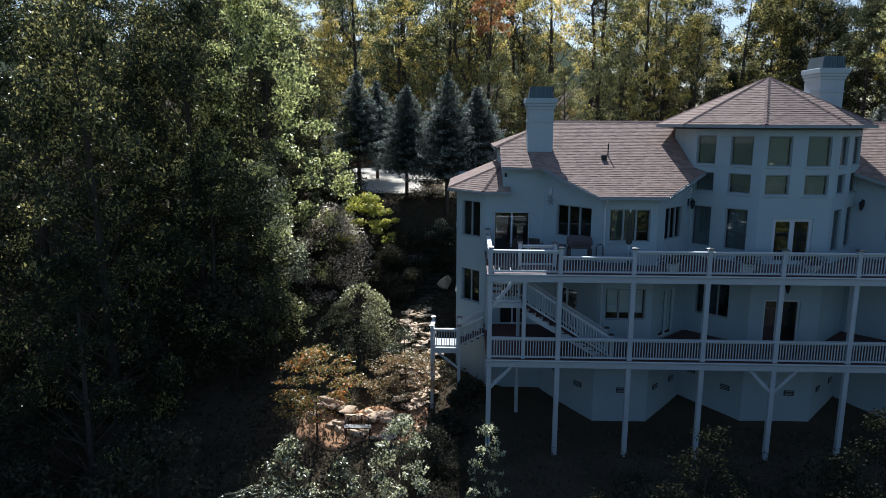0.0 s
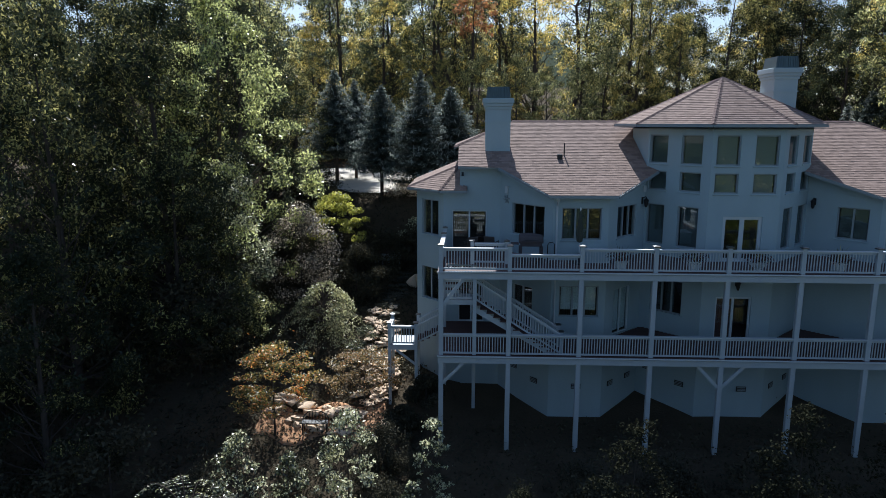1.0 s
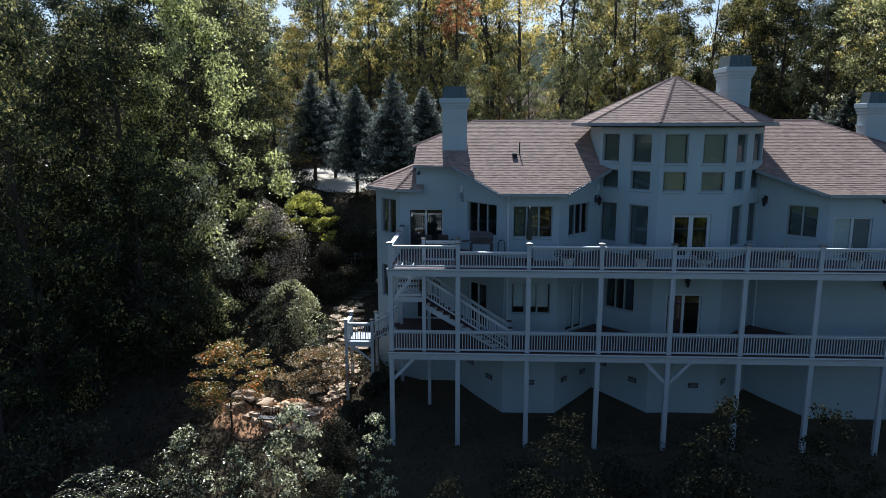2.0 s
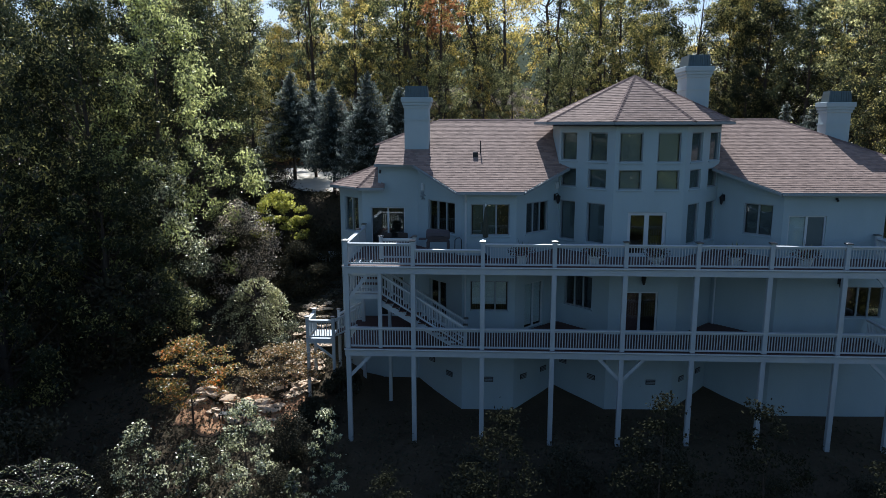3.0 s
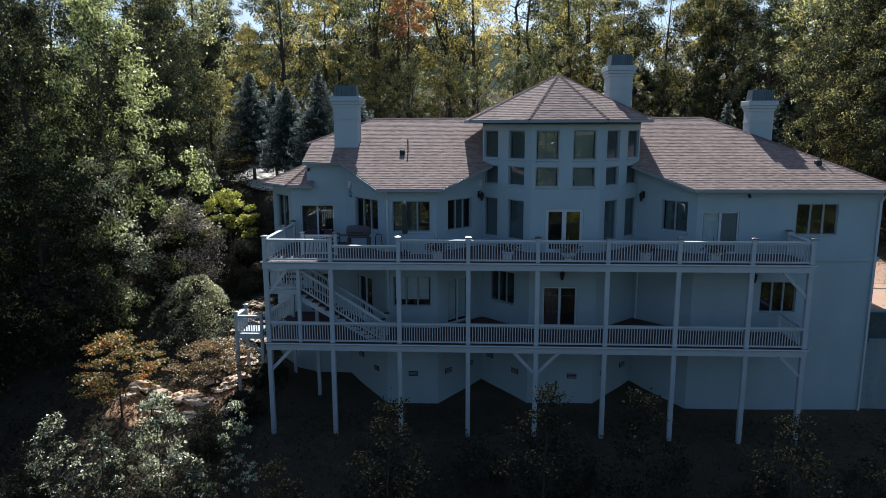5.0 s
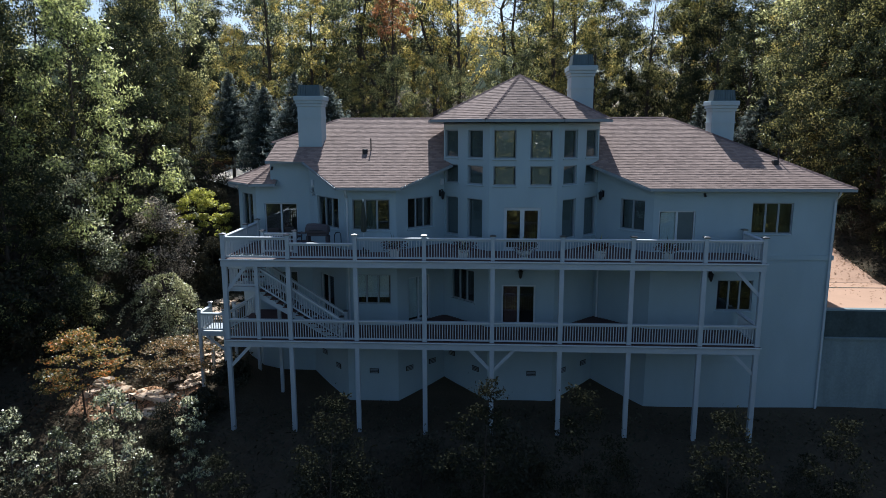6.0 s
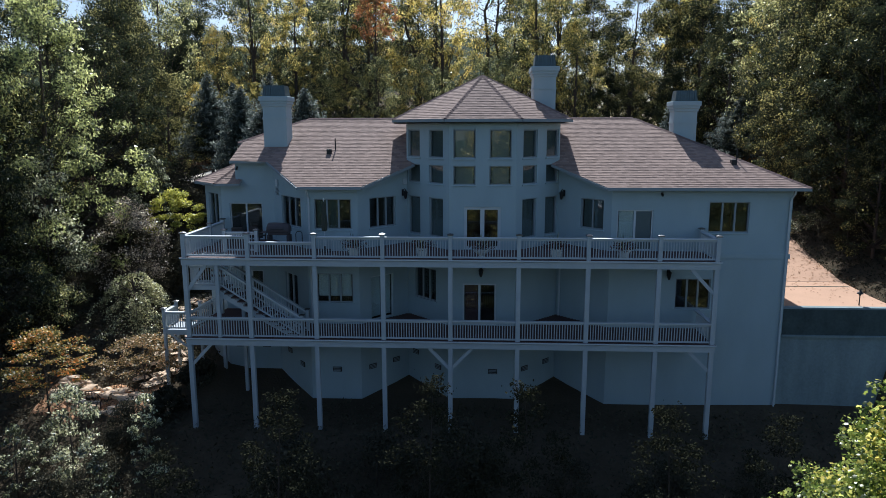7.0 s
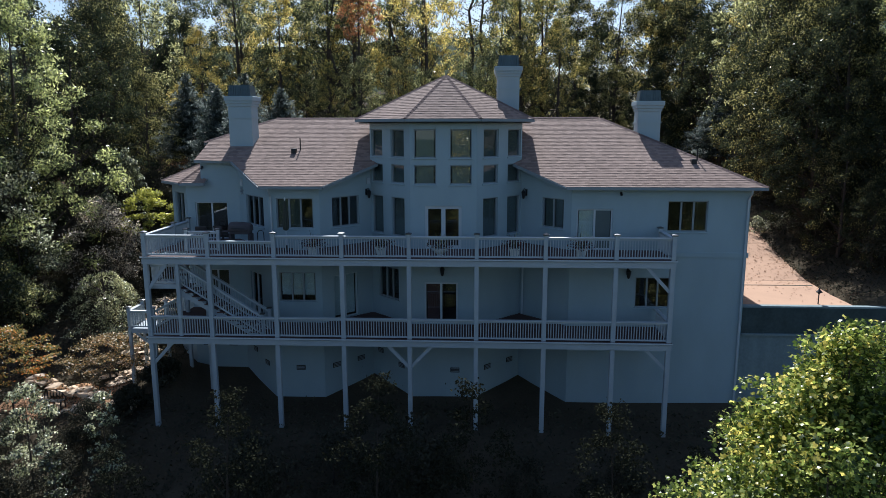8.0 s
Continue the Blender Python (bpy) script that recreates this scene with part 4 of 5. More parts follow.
def broadleaf(seed, height, radius, leaves, size, material, label, base=0.16, name="tree", clumps=64, shape="diamond", trunk=None, place=(0, 0, 0), category="tree", spread=0.2, flat=0.15, stray=0.05, pad=0.75, cone=False):
    """A tree: tapered trunk, limbs to each clump, and a ragged crown of single leaves."""
    rng = np.random.default_rng(seed)
    t = thing(name, label, category, place)
    r0 = trunk or height * 0.013
    bm = bmesh.new()
    lean = rng.normal(0, 0.02 * height, 2)
    spine = [Vector((lean[0] * f * f, lean[1] * f * f, height * f * 0.93)) for f in (-0.03, 0.12, 0.3, 0.5, 0.7, 0.85, 1.0)]
    tube(bm, spine, [r0 * q for q in (1.25, 1.0, 0.85, 0.65, 0.42, 0.25, 0.08)], 8)
    cs, rs = [], []
    for i in range(clumps):
        f = base + (1 - base) * (i + rng.uniform(0, 1)) / clumps
        g = (f - base) / (1 - base)
        prof = math.sin(math.pi * min(1, 0.16 + 0.84 * g) ** 0.85) ** 0.7 if g < 0.97 else 0.25
        if cone:
            prof = min(1.0, 1.25 * (1 - g)) ** 0.9 + 0.03
        rad = radius * prof * math.sqrt(rng.uniform(0.12, 1.1))
        a = rng.uniform(0, math.tau)
        sp = spine[0].lerp(spine[-1], f)
        c = Vector((sp.x + rad * math.cos(a), sp.y + rad * math.sin(a), height * f + rng.normal(0, 0.02) * height))
        cs.append(c)
        rs.append(radius * spread * rng.uniform(0.6, 1.35))
        f0 = max(0.12, f - 0.10 - 0.12 * rad / max(radius, 0.01))
        st = Vector((lean[0] * f0 * f0, lean[1] * f0 * f0, height * f0 * 0.93))
        if i % 2 == 0:
            mid = st.lerp(c, 0.5) + Vector((0, 0, -0.04 * rad))
            tube(bm, [st, mid, c], [r0 * 0.32 * (1.1 - f), r0 * 0.2 * (1.1 - f), r0 * 0.05], 5)
    part("trunk", bm, M_BARK, t)
    w = np.array(rs) ** 2
    pick = rng.choice(len(cs), leaves, p=w / w.sum())
    cc = np.array([tuple(c) for c in cs])[pick]
    rr = np.array(rs)[pick]
    dirs = rng.normal(0, 1, (leaves, 3))
    dirs /= np.linalg.norm(dirs, axis=1)[:, None]
    rad = rr * rng.uniform(0, 1, leaves) ** 0.45
    pos = cc + dirs * rad[:, None] * np.array([1.15, 1.15, pad])
    loose = rng.uniform(0, 1, leaves) < stray
    pos[loose] += rng.normal(0, radius * 0.2, (int(loose.sum()), 3))
    pos[:, 2] = np.maximum(pos[:, 2], 0.15)
    v, fc = leaf_cloud(pos, size * rng.uniform(0.6, 1.3, leaves), rng, shape, flat=flat)
    me = mesh_np("crown", v, fc, material)
    c = new("crown", me)
    c.parent = t
    return t


def spruce(seed, height, radius, place, label="blue-green spruce with drooping frosted branches"):
    """A conifer: straight trunk, whorls of drooping boughs set with short needle sprays."""
    rng = np.random.default_rng(seed)
    t = thing("spruce", label, "tree", place, "blue spruces")
    bm = bmesh.new()
    tube(bm, [(0, 0, -0.3), (0, 0, height * 0.5), (0, 0, height)], [height * 0.018, height * 0.011, 0.01], 7)
    P, S, tip_p, tip_s = [], [], [], []
    lev = 40
    for i in range(lev):
        f = 0.26 + 0.74 * (i / lev) ** 0.92
        L = 1.2 * radius * min(1, ((1 - f) / 0.72) ** 0.8) + 0.05
        nb = 12 if f < 0.75 else 7
        for k in range(nb):
            a = rng.uniform(0, math.tau)
            ll = L * rng.uniform(0.55, 1.15)
            z0 = height * f + rng.normal(0, 0.12)
            droop = -0.22 * ll
            tip = Vector((math.cos(a) * ll, math.sin(a) * ll, z0 + droop + 0.2 * ll))
            if f < 0.8 and k % 2 == 0:
                tube(bm, [(0, 0, z0), tuple(tip)], [0.025, 0.006], 4)
            m = max(10, int(ll * 42))
            for j in range(m):
                q = (j + 1) / m
                side = rng.normal(0, 0.12 * ll * (1.15 - q) + 0.05)
                p = (math.cos(a) * ll * q - math.sin(a) * side, math.sin(a) * ll * q + math.cos(a) * side, z0 + droop * q + 0.2 * ll * q * q + rng.normal(0, 0.075))
                if q > 0.8:
                    tip_p.append(p)
                    tip_s.append(0.27 * rng.uniform(0.6, 1.4))
                else:
                    P.append(p)
                    S.append(0.25 * rng.uniform(0.6, 1.3))
    part("trunk", bm, M_BARK, t)
    for name, pts, sizes, material in (("crown", P, S, L_SPRUCE), ("frosted_growth", tip_p, tip_s, L_FROST)):
        v, fc = leaf_cloud(np.array(pts), np.array(sizes), rng, "spray", tilt=0.6)
        c = new(name, mesh_np(name, v, fc, material))
        c.parent = t
    return t


def ground_at(x, y, sink=0.1):
    return ground_z(x, y) - sink


# forest trees: a few grown once, then copied at other sizes and turns
WOOD = dict(shape="single", clumps=130, spread=0.12, pad=0.9, flat=0.05, stray=0.03)
FOREST = [
    broadleaf(11, 21, 5.4, 12500, 0.29, L_GREEN, "tall backlit green broadleaf tree in woodland", place=(-31.5, 41, ground_at(-31.5, 41)), **WOOD),
    broadleaf(12, 22, 5.6, 12500, 0.29, L_YELLOW, "tall broadleaf tree turning yellow in woodland", place=(-15, 54, ground_at(-15, 54)), base=0.12, **WOOD),
    broadleaf(13, 19, 5.8, 12500, 0.29, L_GREEN, "spreading green broadleaf tree in woodland", place=(30, 40, ground_at(30, 40)), base=0.15, **WOOD),
    broadleaf(14, 18.5, 2.6, 4600, 0.28, L_ORANGE, "tall broadleaf tree with orange autumn leaves", place=(-10.6, 49.5, ground_at(-10.6, 49.5)), base=0.7, **WOOD),
    broadleaf(15, 18, 5.4, 26000, 0.215, L_DARK, "dense green woodland tree, leaves coloured dark for shade", place=(-27, 8, ground_at(-27, 8)), base=0.08, **WOOD),
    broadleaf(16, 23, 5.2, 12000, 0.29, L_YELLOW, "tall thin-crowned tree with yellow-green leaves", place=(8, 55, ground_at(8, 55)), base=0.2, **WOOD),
    broadleaf(17, 18, 5.2, 24000, 0.22, L_EDGE, "leafy green tree at the edge of the woods, coloured as sunlit", place=(-25.3, 11.5, ground_at(-25.3, 11.5)), base=0.1, **WOOD),
]
rng = random.Random(5)


def plant(i, x, y, s=1.0, sink=0.2):
    src = FOREST[i]
    o = copy_thing(src, pose(x, y, ground_at(x, y, sink), 0, 0, rng.uniform(0, 360)) @ Matrix.Diagonal((s, s, s * rng.uniform(0.92, 1.1), 1)))
    return o


# woodland behind the house: tall trees, with smaller ones stepping down in front
for row, (y0, n) in enumerate(((56, 13), (63, 13), (71, 11), (82, 9))):
    for k in range(n):
        x = -50 + 100 * (k + 0.5 * (row % 2)) / n + rng.uniform(-2, 2)
        i = rng.choice((0, 1, 5, 2, 5, 0, 4))
        if x > 16:
            i = 4
        if x < -18:
            i = rng.choice((4, 4, 0, 5)) if x > -32 else 4
        if -0.3 < x - 0.02 * (y0 - 56) < 5.3:
            continue
        plant(i, x, y0 + rng.uniform(-2.5, 2.5), rng.uniform(0.85, 1.05) + 0.07 * row + (0.14 if x > 16 else 0))
for k in range(16):
    x = -28 + 54 * (k + rng.uniform(-0.3, 0.3)) / 15
    i = rng.choice((0, 1, 2, 5)) if x < 12 else 4
    plant(i, x, 47.5 + rng.uniform(-2, 2.5), rng.uniform(0.45, 0.68) * (0.5 if -24 < x < -19 else 1))
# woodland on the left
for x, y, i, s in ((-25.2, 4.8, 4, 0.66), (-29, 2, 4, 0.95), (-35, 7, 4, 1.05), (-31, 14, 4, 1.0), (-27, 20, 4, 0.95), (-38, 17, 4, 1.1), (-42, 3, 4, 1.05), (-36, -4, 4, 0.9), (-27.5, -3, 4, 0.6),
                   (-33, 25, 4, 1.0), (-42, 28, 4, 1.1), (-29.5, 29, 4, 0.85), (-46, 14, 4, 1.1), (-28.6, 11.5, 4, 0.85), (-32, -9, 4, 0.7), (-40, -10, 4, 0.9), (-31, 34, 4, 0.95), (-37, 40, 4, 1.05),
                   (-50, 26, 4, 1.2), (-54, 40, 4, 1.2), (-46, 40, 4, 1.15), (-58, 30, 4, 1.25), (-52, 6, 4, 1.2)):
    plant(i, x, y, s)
# unseen woodland far down the slope, facing the house, added to block low sky
for k in range(14):
    plant(4, -52 + 8 * k + rng.uniform(-2, 2), -47 + rng.uniform(-4, 3), rng.uniform(1.5, 1.75))
for k in range(12):
    plant(rng.choice((0, 1, 2, 4)), -62 + 11 * k + rng.uniform(-3, 3), -66 + rng.uniform(-5, 5), rng.uniform(1.8, 2.1))
# woodland on the right
for x, y, i, s in ((29.5, 36, 0, 0.9), (33, 30, 6, 1.05), (38, 36, 6, 1.1), (31, 22, 6, 0.95), (37, 18, 6, 1.0), (26.5, 43, 4, 0.9), (42, 26, 4, 1.1), (29.5, 15, 6, 0.8), (35, 9, 6, 0.9), (44, 15, 4, 1.0), (27.2, 26.5, 4, 0.8), (26.6, 18.5, 4, 0.72), (26.3, 11.5, 4, 0.5), (28.5, 31, 4, 0.9), (34, 46, 5, 1.0)):
    plant(i, x, y, s)

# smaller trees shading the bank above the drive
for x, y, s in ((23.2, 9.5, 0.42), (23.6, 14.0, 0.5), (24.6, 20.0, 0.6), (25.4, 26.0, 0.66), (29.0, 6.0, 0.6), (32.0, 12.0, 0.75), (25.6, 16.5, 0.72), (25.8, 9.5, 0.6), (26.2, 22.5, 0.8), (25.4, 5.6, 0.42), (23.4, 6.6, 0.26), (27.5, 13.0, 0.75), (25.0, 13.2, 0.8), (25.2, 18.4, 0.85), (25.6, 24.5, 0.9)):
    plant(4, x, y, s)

plant(3, 31, 35, 0.62)
plant(5, 27.0, 63.0, 1.1)
plant(4, -24.7, 27.0, 0.55)


def crooked_tree(seed, place, height, radius):
    """A bare, bent trunk with a few short limbs and a thin crown far up."""
    r = np.random.default_rng(seed)
    t = thing("tree", "tall thin tree with a crooked dark trunk against the sky", "tree", place)
    bm = bmesh.new()
    pts = [Vector((0, 0, -0.4))]
    x = y = 0.0
    for k in range(1, 13):
        x += r.normal(0, 0.42)
        y += r.normal(0, 0.3)
        pts.append(Vector((x, y, height * k / 12)))
    tube(bm, pts, [radius * (1.1 - 0.075 * k) for k in range(13)], 8)
    P = []
    for k in range(26):
        i = int(r.integers(5, 12))
        a, ln = r.uniform(0, math.tau), r.uniform(1.0, 2.8)
        tip = pts[i] + Vector((math.cos(a) * ln, math.sin(a) * ln, r.uniform(0.2, 1.4)))
        tube(bm, [pts[i], pts[i].lerp(tip, 0.5) + Vector((0, 0, -0.1)), tip], [radius * 0.3, radius * 0.18, 0.02], 5)
        for q in range(70):
            P.append(tuple(tip + Vector(r.normal(0, 0.55, 3))))
    part("trunk", bm, M_BARK, t)
    v, fc = leaf_cloud(np.array(P), 0.28 * r.uniform(0.6, 1.3, len(P)), r, "single")
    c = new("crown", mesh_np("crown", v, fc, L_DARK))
    c.parent = t


for sd, x, y, h, r in ((201, 1.5, 57, 25, 0.30), (202, 2.9, 57.5, 26, 0.24), (203, -6.2, 55, 24, 0.26), (204, -14.0, 52, 23, 0.24)):
    crooked_tree(sd, (x, y, ground_at(x, y)), h, r)

# spruces by the drive
for x, y, top, r, sd in ((-21.8, 29.0, 13.8, 2.7, 1), (-20.6, 31.5, 13.2, 2.6, 2), (-17.4, 24.2, 12.4, 2.5, 3), (-14.25, 21.6, 13.2, 2.8, 4), (-12.1, 23.5, 12.3, 2.6, 5), (14.2, 19.0, 10.8, 1.9, 6), (25.9, 37.0, 12.5, 3.3, 7)):
    g = ground_at(x, y)
    spruce(sd, top - g, r, (x, y, g))

# a tall tulip tree on the slope below the house
TG = ground_at(8.05, -20.1)
tulip = broadleaf(31, 6.2 - TG, 4.15, 82000, 0.066, L_TULIP, "tulip tree with sunlit lobed leaves, a few turning yellow", base=0.6, clumps=380, stray=0.0, shape="lobed", place=(8.05, -20.1, TG), spread=0.085, trunk=0.2, pad=0.7, flat=0.25, cone=True)

# garden shrubs and small trees
def weeping(seed, radius, height, place, material, label, leaves=9000, size=0.14):
    """A weeping shrub: short trunk, arching limbs, ragged tiers of leaves hanging from them."""
    r = np.random.default_rng(seed)
    t = thing("weeping_maple", label, "shrub", place)
    bm = bmesh.new()
    tube(bm, [(0, 0, -0.2), (0.12, 0, height * 0.4), (-0.1, 0.05, height * 0.85)], [0.11, 0.09, 0.05], 7)
    P = []
    n = 46
    for k in range(n):
        a = r.uniform(0, math.tau)
        f = r.uniform(0.25, 1.0)
        reach = radius * (1.05 - 0.62 * f ** 2.2) * r.uniform(0.65, 1.2)
        crest = height * f * r.uniform(0.88, 1.06)
        ca, sa = math.cos(a), math.sin(a)
        pts = [(0, 0, crest * 0.75), (ca * reach * 0.5, sa * reach * 0.5, crest), (ca * reach * 0.85, sa * reach * 0.85, crest - 0.18 * reach), (ca * reach, sa * reach, max(0.1, crest - 0.55 * reach))]
        tube(bm, pts, [0.03, 0.02, 0.012, 0.005], 4)
        for q in r.uniform(0.3, 1, leaves // n):
            s = q * 3
            i = min(2, int(s))
            g = s - i
            side = r.normal(0, 0.2)
            p = [pts[i][c] * (1 - g) + pts[i + 1][c] * g for c in range(3)]
            P.append((p[0] - sa * side + r.normal(0, 0.06), p[1] + ca * side + r.normal(0, 0.06), p[2] - abs(side) * 0.5 - abs(r.normal(0, 0.07))))
    tr = part("trunk", bm, M_BARK, t)
    tr["kind"] = "stuff"
    P = np.array(P)
    v, fc = leaf_cloud(P, size * r.uniform(0.6, 1.3, len(P)), r, tilt=0.8)
    c = new("crown", mesh_np("crown", v, fc, material))
    c.parent = t
    return t


def bush(seed, height, radius, place, material, label, leaves=5000, size=0.13, name="shrub", clumps=26, base=0.12, spread=0.3, category="shrub", stray=0.03, pad=0.75, flat=0.15, shape="diamond"):
    return broadleaf(seed, height, radius, leaves, size, material, label, base=base, name=name, clumps=clumps, place=place, category=category, spread=spread, shape=shape, trunk=0.05, stray=stray, pad=pad, flat=flat)


def at(x, y):
    return (x, y, ground_at(x, y))


weeping(41, 2.5, 3.1, at(-18.6, 8.2), L_LACE, "mounded weeping maple with fine sunlit green leaves", 7500, 0.12)
bush(53, 2.0, 0.8, at(-15.9, 5.6), L_GLINT, "narrow shrub with painted sunlit leaves beside the stone path", 2600, 0.09, clumps=24, spread=0.25)
TIERS = dict(name="japanese_maple", clumps=80, base=0.42, spread=0.17, pad=0.3, flat=0.4)
bush(42, 4.4, 2.1, at(-19.4, 0.9), L_RUST, "japanese maple with tiers of rust and gold leaves", 6500, 0.12, **TIERS)
bush(43, 2.6, 2.1, at(-15.6, 2.9), L_OLIVE, "low spreading japanese maple turning rust and green", 4800, 0.11, **TIERS)
bush(44, 5.9, 2.4, at(-20.9, 12.4), L_PURPLE, "small tree with dull purple leaves and painted sunlit flecks", 8500, 0.14, clumps=70, spread=0.24)
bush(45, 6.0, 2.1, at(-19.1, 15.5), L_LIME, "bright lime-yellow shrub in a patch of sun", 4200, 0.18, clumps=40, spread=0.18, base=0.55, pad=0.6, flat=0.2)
bush(65, 8.0, 1.5, at(-21.4, 17.2), L_GLINT, "young tree with painted sunlit leaves beside a lime shrub", 5000, 0.17, clumps=46, spread=0.22, base=0.3)
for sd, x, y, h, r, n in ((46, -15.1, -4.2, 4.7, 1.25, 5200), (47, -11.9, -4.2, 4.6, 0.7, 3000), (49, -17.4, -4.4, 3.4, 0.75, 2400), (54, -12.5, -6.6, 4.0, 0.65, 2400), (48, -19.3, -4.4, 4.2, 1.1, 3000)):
    bush(sd, h, r, at(x, y), L_GLINT, "tall shrub with glossy leaves, sunlit glints put into their colour", int(n * 0.62), 0.13, clumps=40, spread=0.24, flat=0.0, base=0.2)
for sd, x, y, h, r, n in ((60, -17.0, -7.4, 3.4, 0.9, 3600), (66, -14.2, -7.2, 3.4, 1.2, 4200), (67, -20.6, -7.0, 3.2, 1.2, 4200)):
    bush(sd, h, r, at(x, y), L_UNDER, "tall dark-leaved shrub in a shaded border", n, 0.12, clumps=40, spread=0.26, flat=0.0, base=0.12)
bush(50, 3.2, 1.8, at(-22.6, 6.5), L_GREEN, "leafy green shrub at the edge of the woods", 6000, 0.15)
bush(55, 9.2, 2.4, at(-24.0, 9.0), L_GLINT, "tall tree with painted sunlit leaves at the edge of the woods", 8000, 0.16, clumps=46, spread=0.22)
bush(51, 3.4, 1.9, at(-17.6, 13.0), L_UNDER, "dark evergreen shrub in the garden", 7000, 0.14)
bush(56, 3.0, 1.7, at(-16.2, 16.8), L_UNDER, "dark evergreen shrub in the garden", 6000, 0.14)
bush(57, 3.4, 1.8, at(-18.3, 18.6), L_UNDER, "dark evergreen shrub in the garden", 6000, 0.14)
bush(52, 1.8, 1.1, at(-14.6, 20.2), L_GLINT, "flowering shrub with painted sunlit leaves beside the house", 4500, 0.12)
bush(58, 1.2, 1.5, at(-15.3, 23.4), L_PURPLE, "dull reddish shrub on the bank below the spruces", 5000, 0.12)
bush(59, 0.9, 1.2, at(-12.2, 23.4), L_UNDER, "dark shrub on the bank below the spruces", 5000, 0.12)
for sd, x, y, h, r in ((72, -14.1, 17.5, 3.0, 1.5), (73, -13.6, 0.9, 1.3, 0.9), (74, -12.6, 2.4, 1.2, 0.9)):
    bush(sd, h, r, at(x, y), L_UNDER, "dark leafy shrub close beside the house", 4500, 0.14)


def sumac(seed, height, place):
    """A thin-stemmed young tree with long arching fronds of paired leaflets."""
    r = np.random.default_rng(seed)
    t = thing("sumac", "young sumac with long arching feathery fronds", "tree", place)
    bm = bmesh.new()
    tube(bm, [(0, 0, -0.2), (0.1, 0.05, height * 0.5), (0, 0, height)], [0.06, 0.05, 0.03], 7)
    part("trunk", bm, M_BARK, t)
    P = []
    bm = bmesh.new()
    for k in range(13):
        a = k * 2.4 + r.uniform(-0.3, 0.3)
        ln = r.uniform(1.2, 1.8)
        z0 = height - 0.5 * r.random()
        pts = []
        for q in range(15):
            f = q / 14
            pts.append(Vector((math.cos(a) * ln * f, math.sin(a) * ln * f, z0 + 0.55 * ln * math.sin(f * 2.1) - 0.35 * ln * f * f)))
        tube(bm, pts, [0.015 - 0.0009 * q for q in range(15)], 4)
        for q in range(2, 15):
            for s in (-1, 1):
                for e in (0.05, 0.11, 0.17):
                    P.append(tuple(pts[q] + Vector((-math.sin(a) * s * e, math.cos(a) * s * e, -0.05 - 0.2 * e))))
    st = part("frond_stem", bm, M_BARK, t)
    st["kind"] = "stuff"
    P = np.array(P)
    v, fc = leaf_cloud(P, 0.085 * r.uniform(0.7, 1.2, len(P)), r, "diamond", tilt=0.3)
    c = new("fronds", mesh_np("fronds", v, fc, L_GREEN))
    c.parent = t


sumac(91, 0.3 - ground_z(-17.7, -12.2), (-17.7, -12.2, ground_at(-17.7, -12.2)))
for sd, x, y in ((95, 21.5, 16.8), (96, 22.3, 16.2), (97, 23.2, 15.7)):
    bush(sd, 1.1, 0.7, at(x, y), L_GLINT, "low shrub with painted sunlit leaves at the end of the drive", 1200, 0.10, clumps=20)
bush(92, 6.4, 1.5, at(18.6, -6.5), L_GLINT, "tall shrub with glossy leaves, sunlit glints put into their colour", 4200, 0.13, clumps=46, spread=0.2, flat=0.0, base=0.3)

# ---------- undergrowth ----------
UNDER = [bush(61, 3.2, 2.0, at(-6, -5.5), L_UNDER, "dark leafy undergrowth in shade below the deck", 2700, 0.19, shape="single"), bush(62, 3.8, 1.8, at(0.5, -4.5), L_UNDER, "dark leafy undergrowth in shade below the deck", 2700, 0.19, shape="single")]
UNDER_LIT = [bush(63, 4.5, 2.4, at(-20, 44), L_GREEN, "leafy green understorey below tall trees", 2200, 0.26, shape="single"), bush(64, 4.5, 2.4, at(4, 45), L_YELLOW, "yellowing understorey below tall trees", 2200, 0.26, shape="single")]
rng = random.Random(9)


def scatter(sources, count, x0, x1, y0, y1, s0, s1, keep=None):
    for k in range(count):
        x, y = rng.uniform(x0, x1), rng.uniform(y0, y1)
        if keep and not keep(x, y):
            continue
        s = rng.uniform(s0, s1)
        copy_thing(sources[k % len(sources)], pose(x, y, ground_at(x, y), 0, 0, rng.uniform(0, 360)) @ Matrix.Diagonal((s, s, s, 1)))


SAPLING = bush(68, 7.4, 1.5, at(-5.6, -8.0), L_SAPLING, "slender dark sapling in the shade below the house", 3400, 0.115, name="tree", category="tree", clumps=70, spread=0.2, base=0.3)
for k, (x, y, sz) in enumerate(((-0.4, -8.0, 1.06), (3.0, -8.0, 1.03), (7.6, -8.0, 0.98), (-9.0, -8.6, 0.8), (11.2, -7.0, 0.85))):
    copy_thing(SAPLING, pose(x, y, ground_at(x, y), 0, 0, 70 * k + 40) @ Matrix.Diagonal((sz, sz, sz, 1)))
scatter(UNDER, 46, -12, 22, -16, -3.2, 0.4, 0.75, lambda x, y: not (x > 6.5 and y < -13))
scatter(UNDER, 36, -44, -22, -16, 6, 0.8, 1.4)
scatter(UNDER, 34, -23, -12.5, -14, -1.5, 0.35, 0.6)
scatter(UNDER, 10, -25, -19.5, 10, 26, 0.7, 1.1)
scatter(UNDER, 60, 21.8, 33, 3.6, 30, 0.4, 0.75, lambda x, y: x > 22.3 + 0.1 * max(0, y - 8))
scatter(UNDER_LIT + UNDER, 44, -46, 46, 42, 50, 0.7, 1.2)

# low plants and fallen leaves over the slopes, plants coloured dark for shade
rg = np.random.default_rng(8)


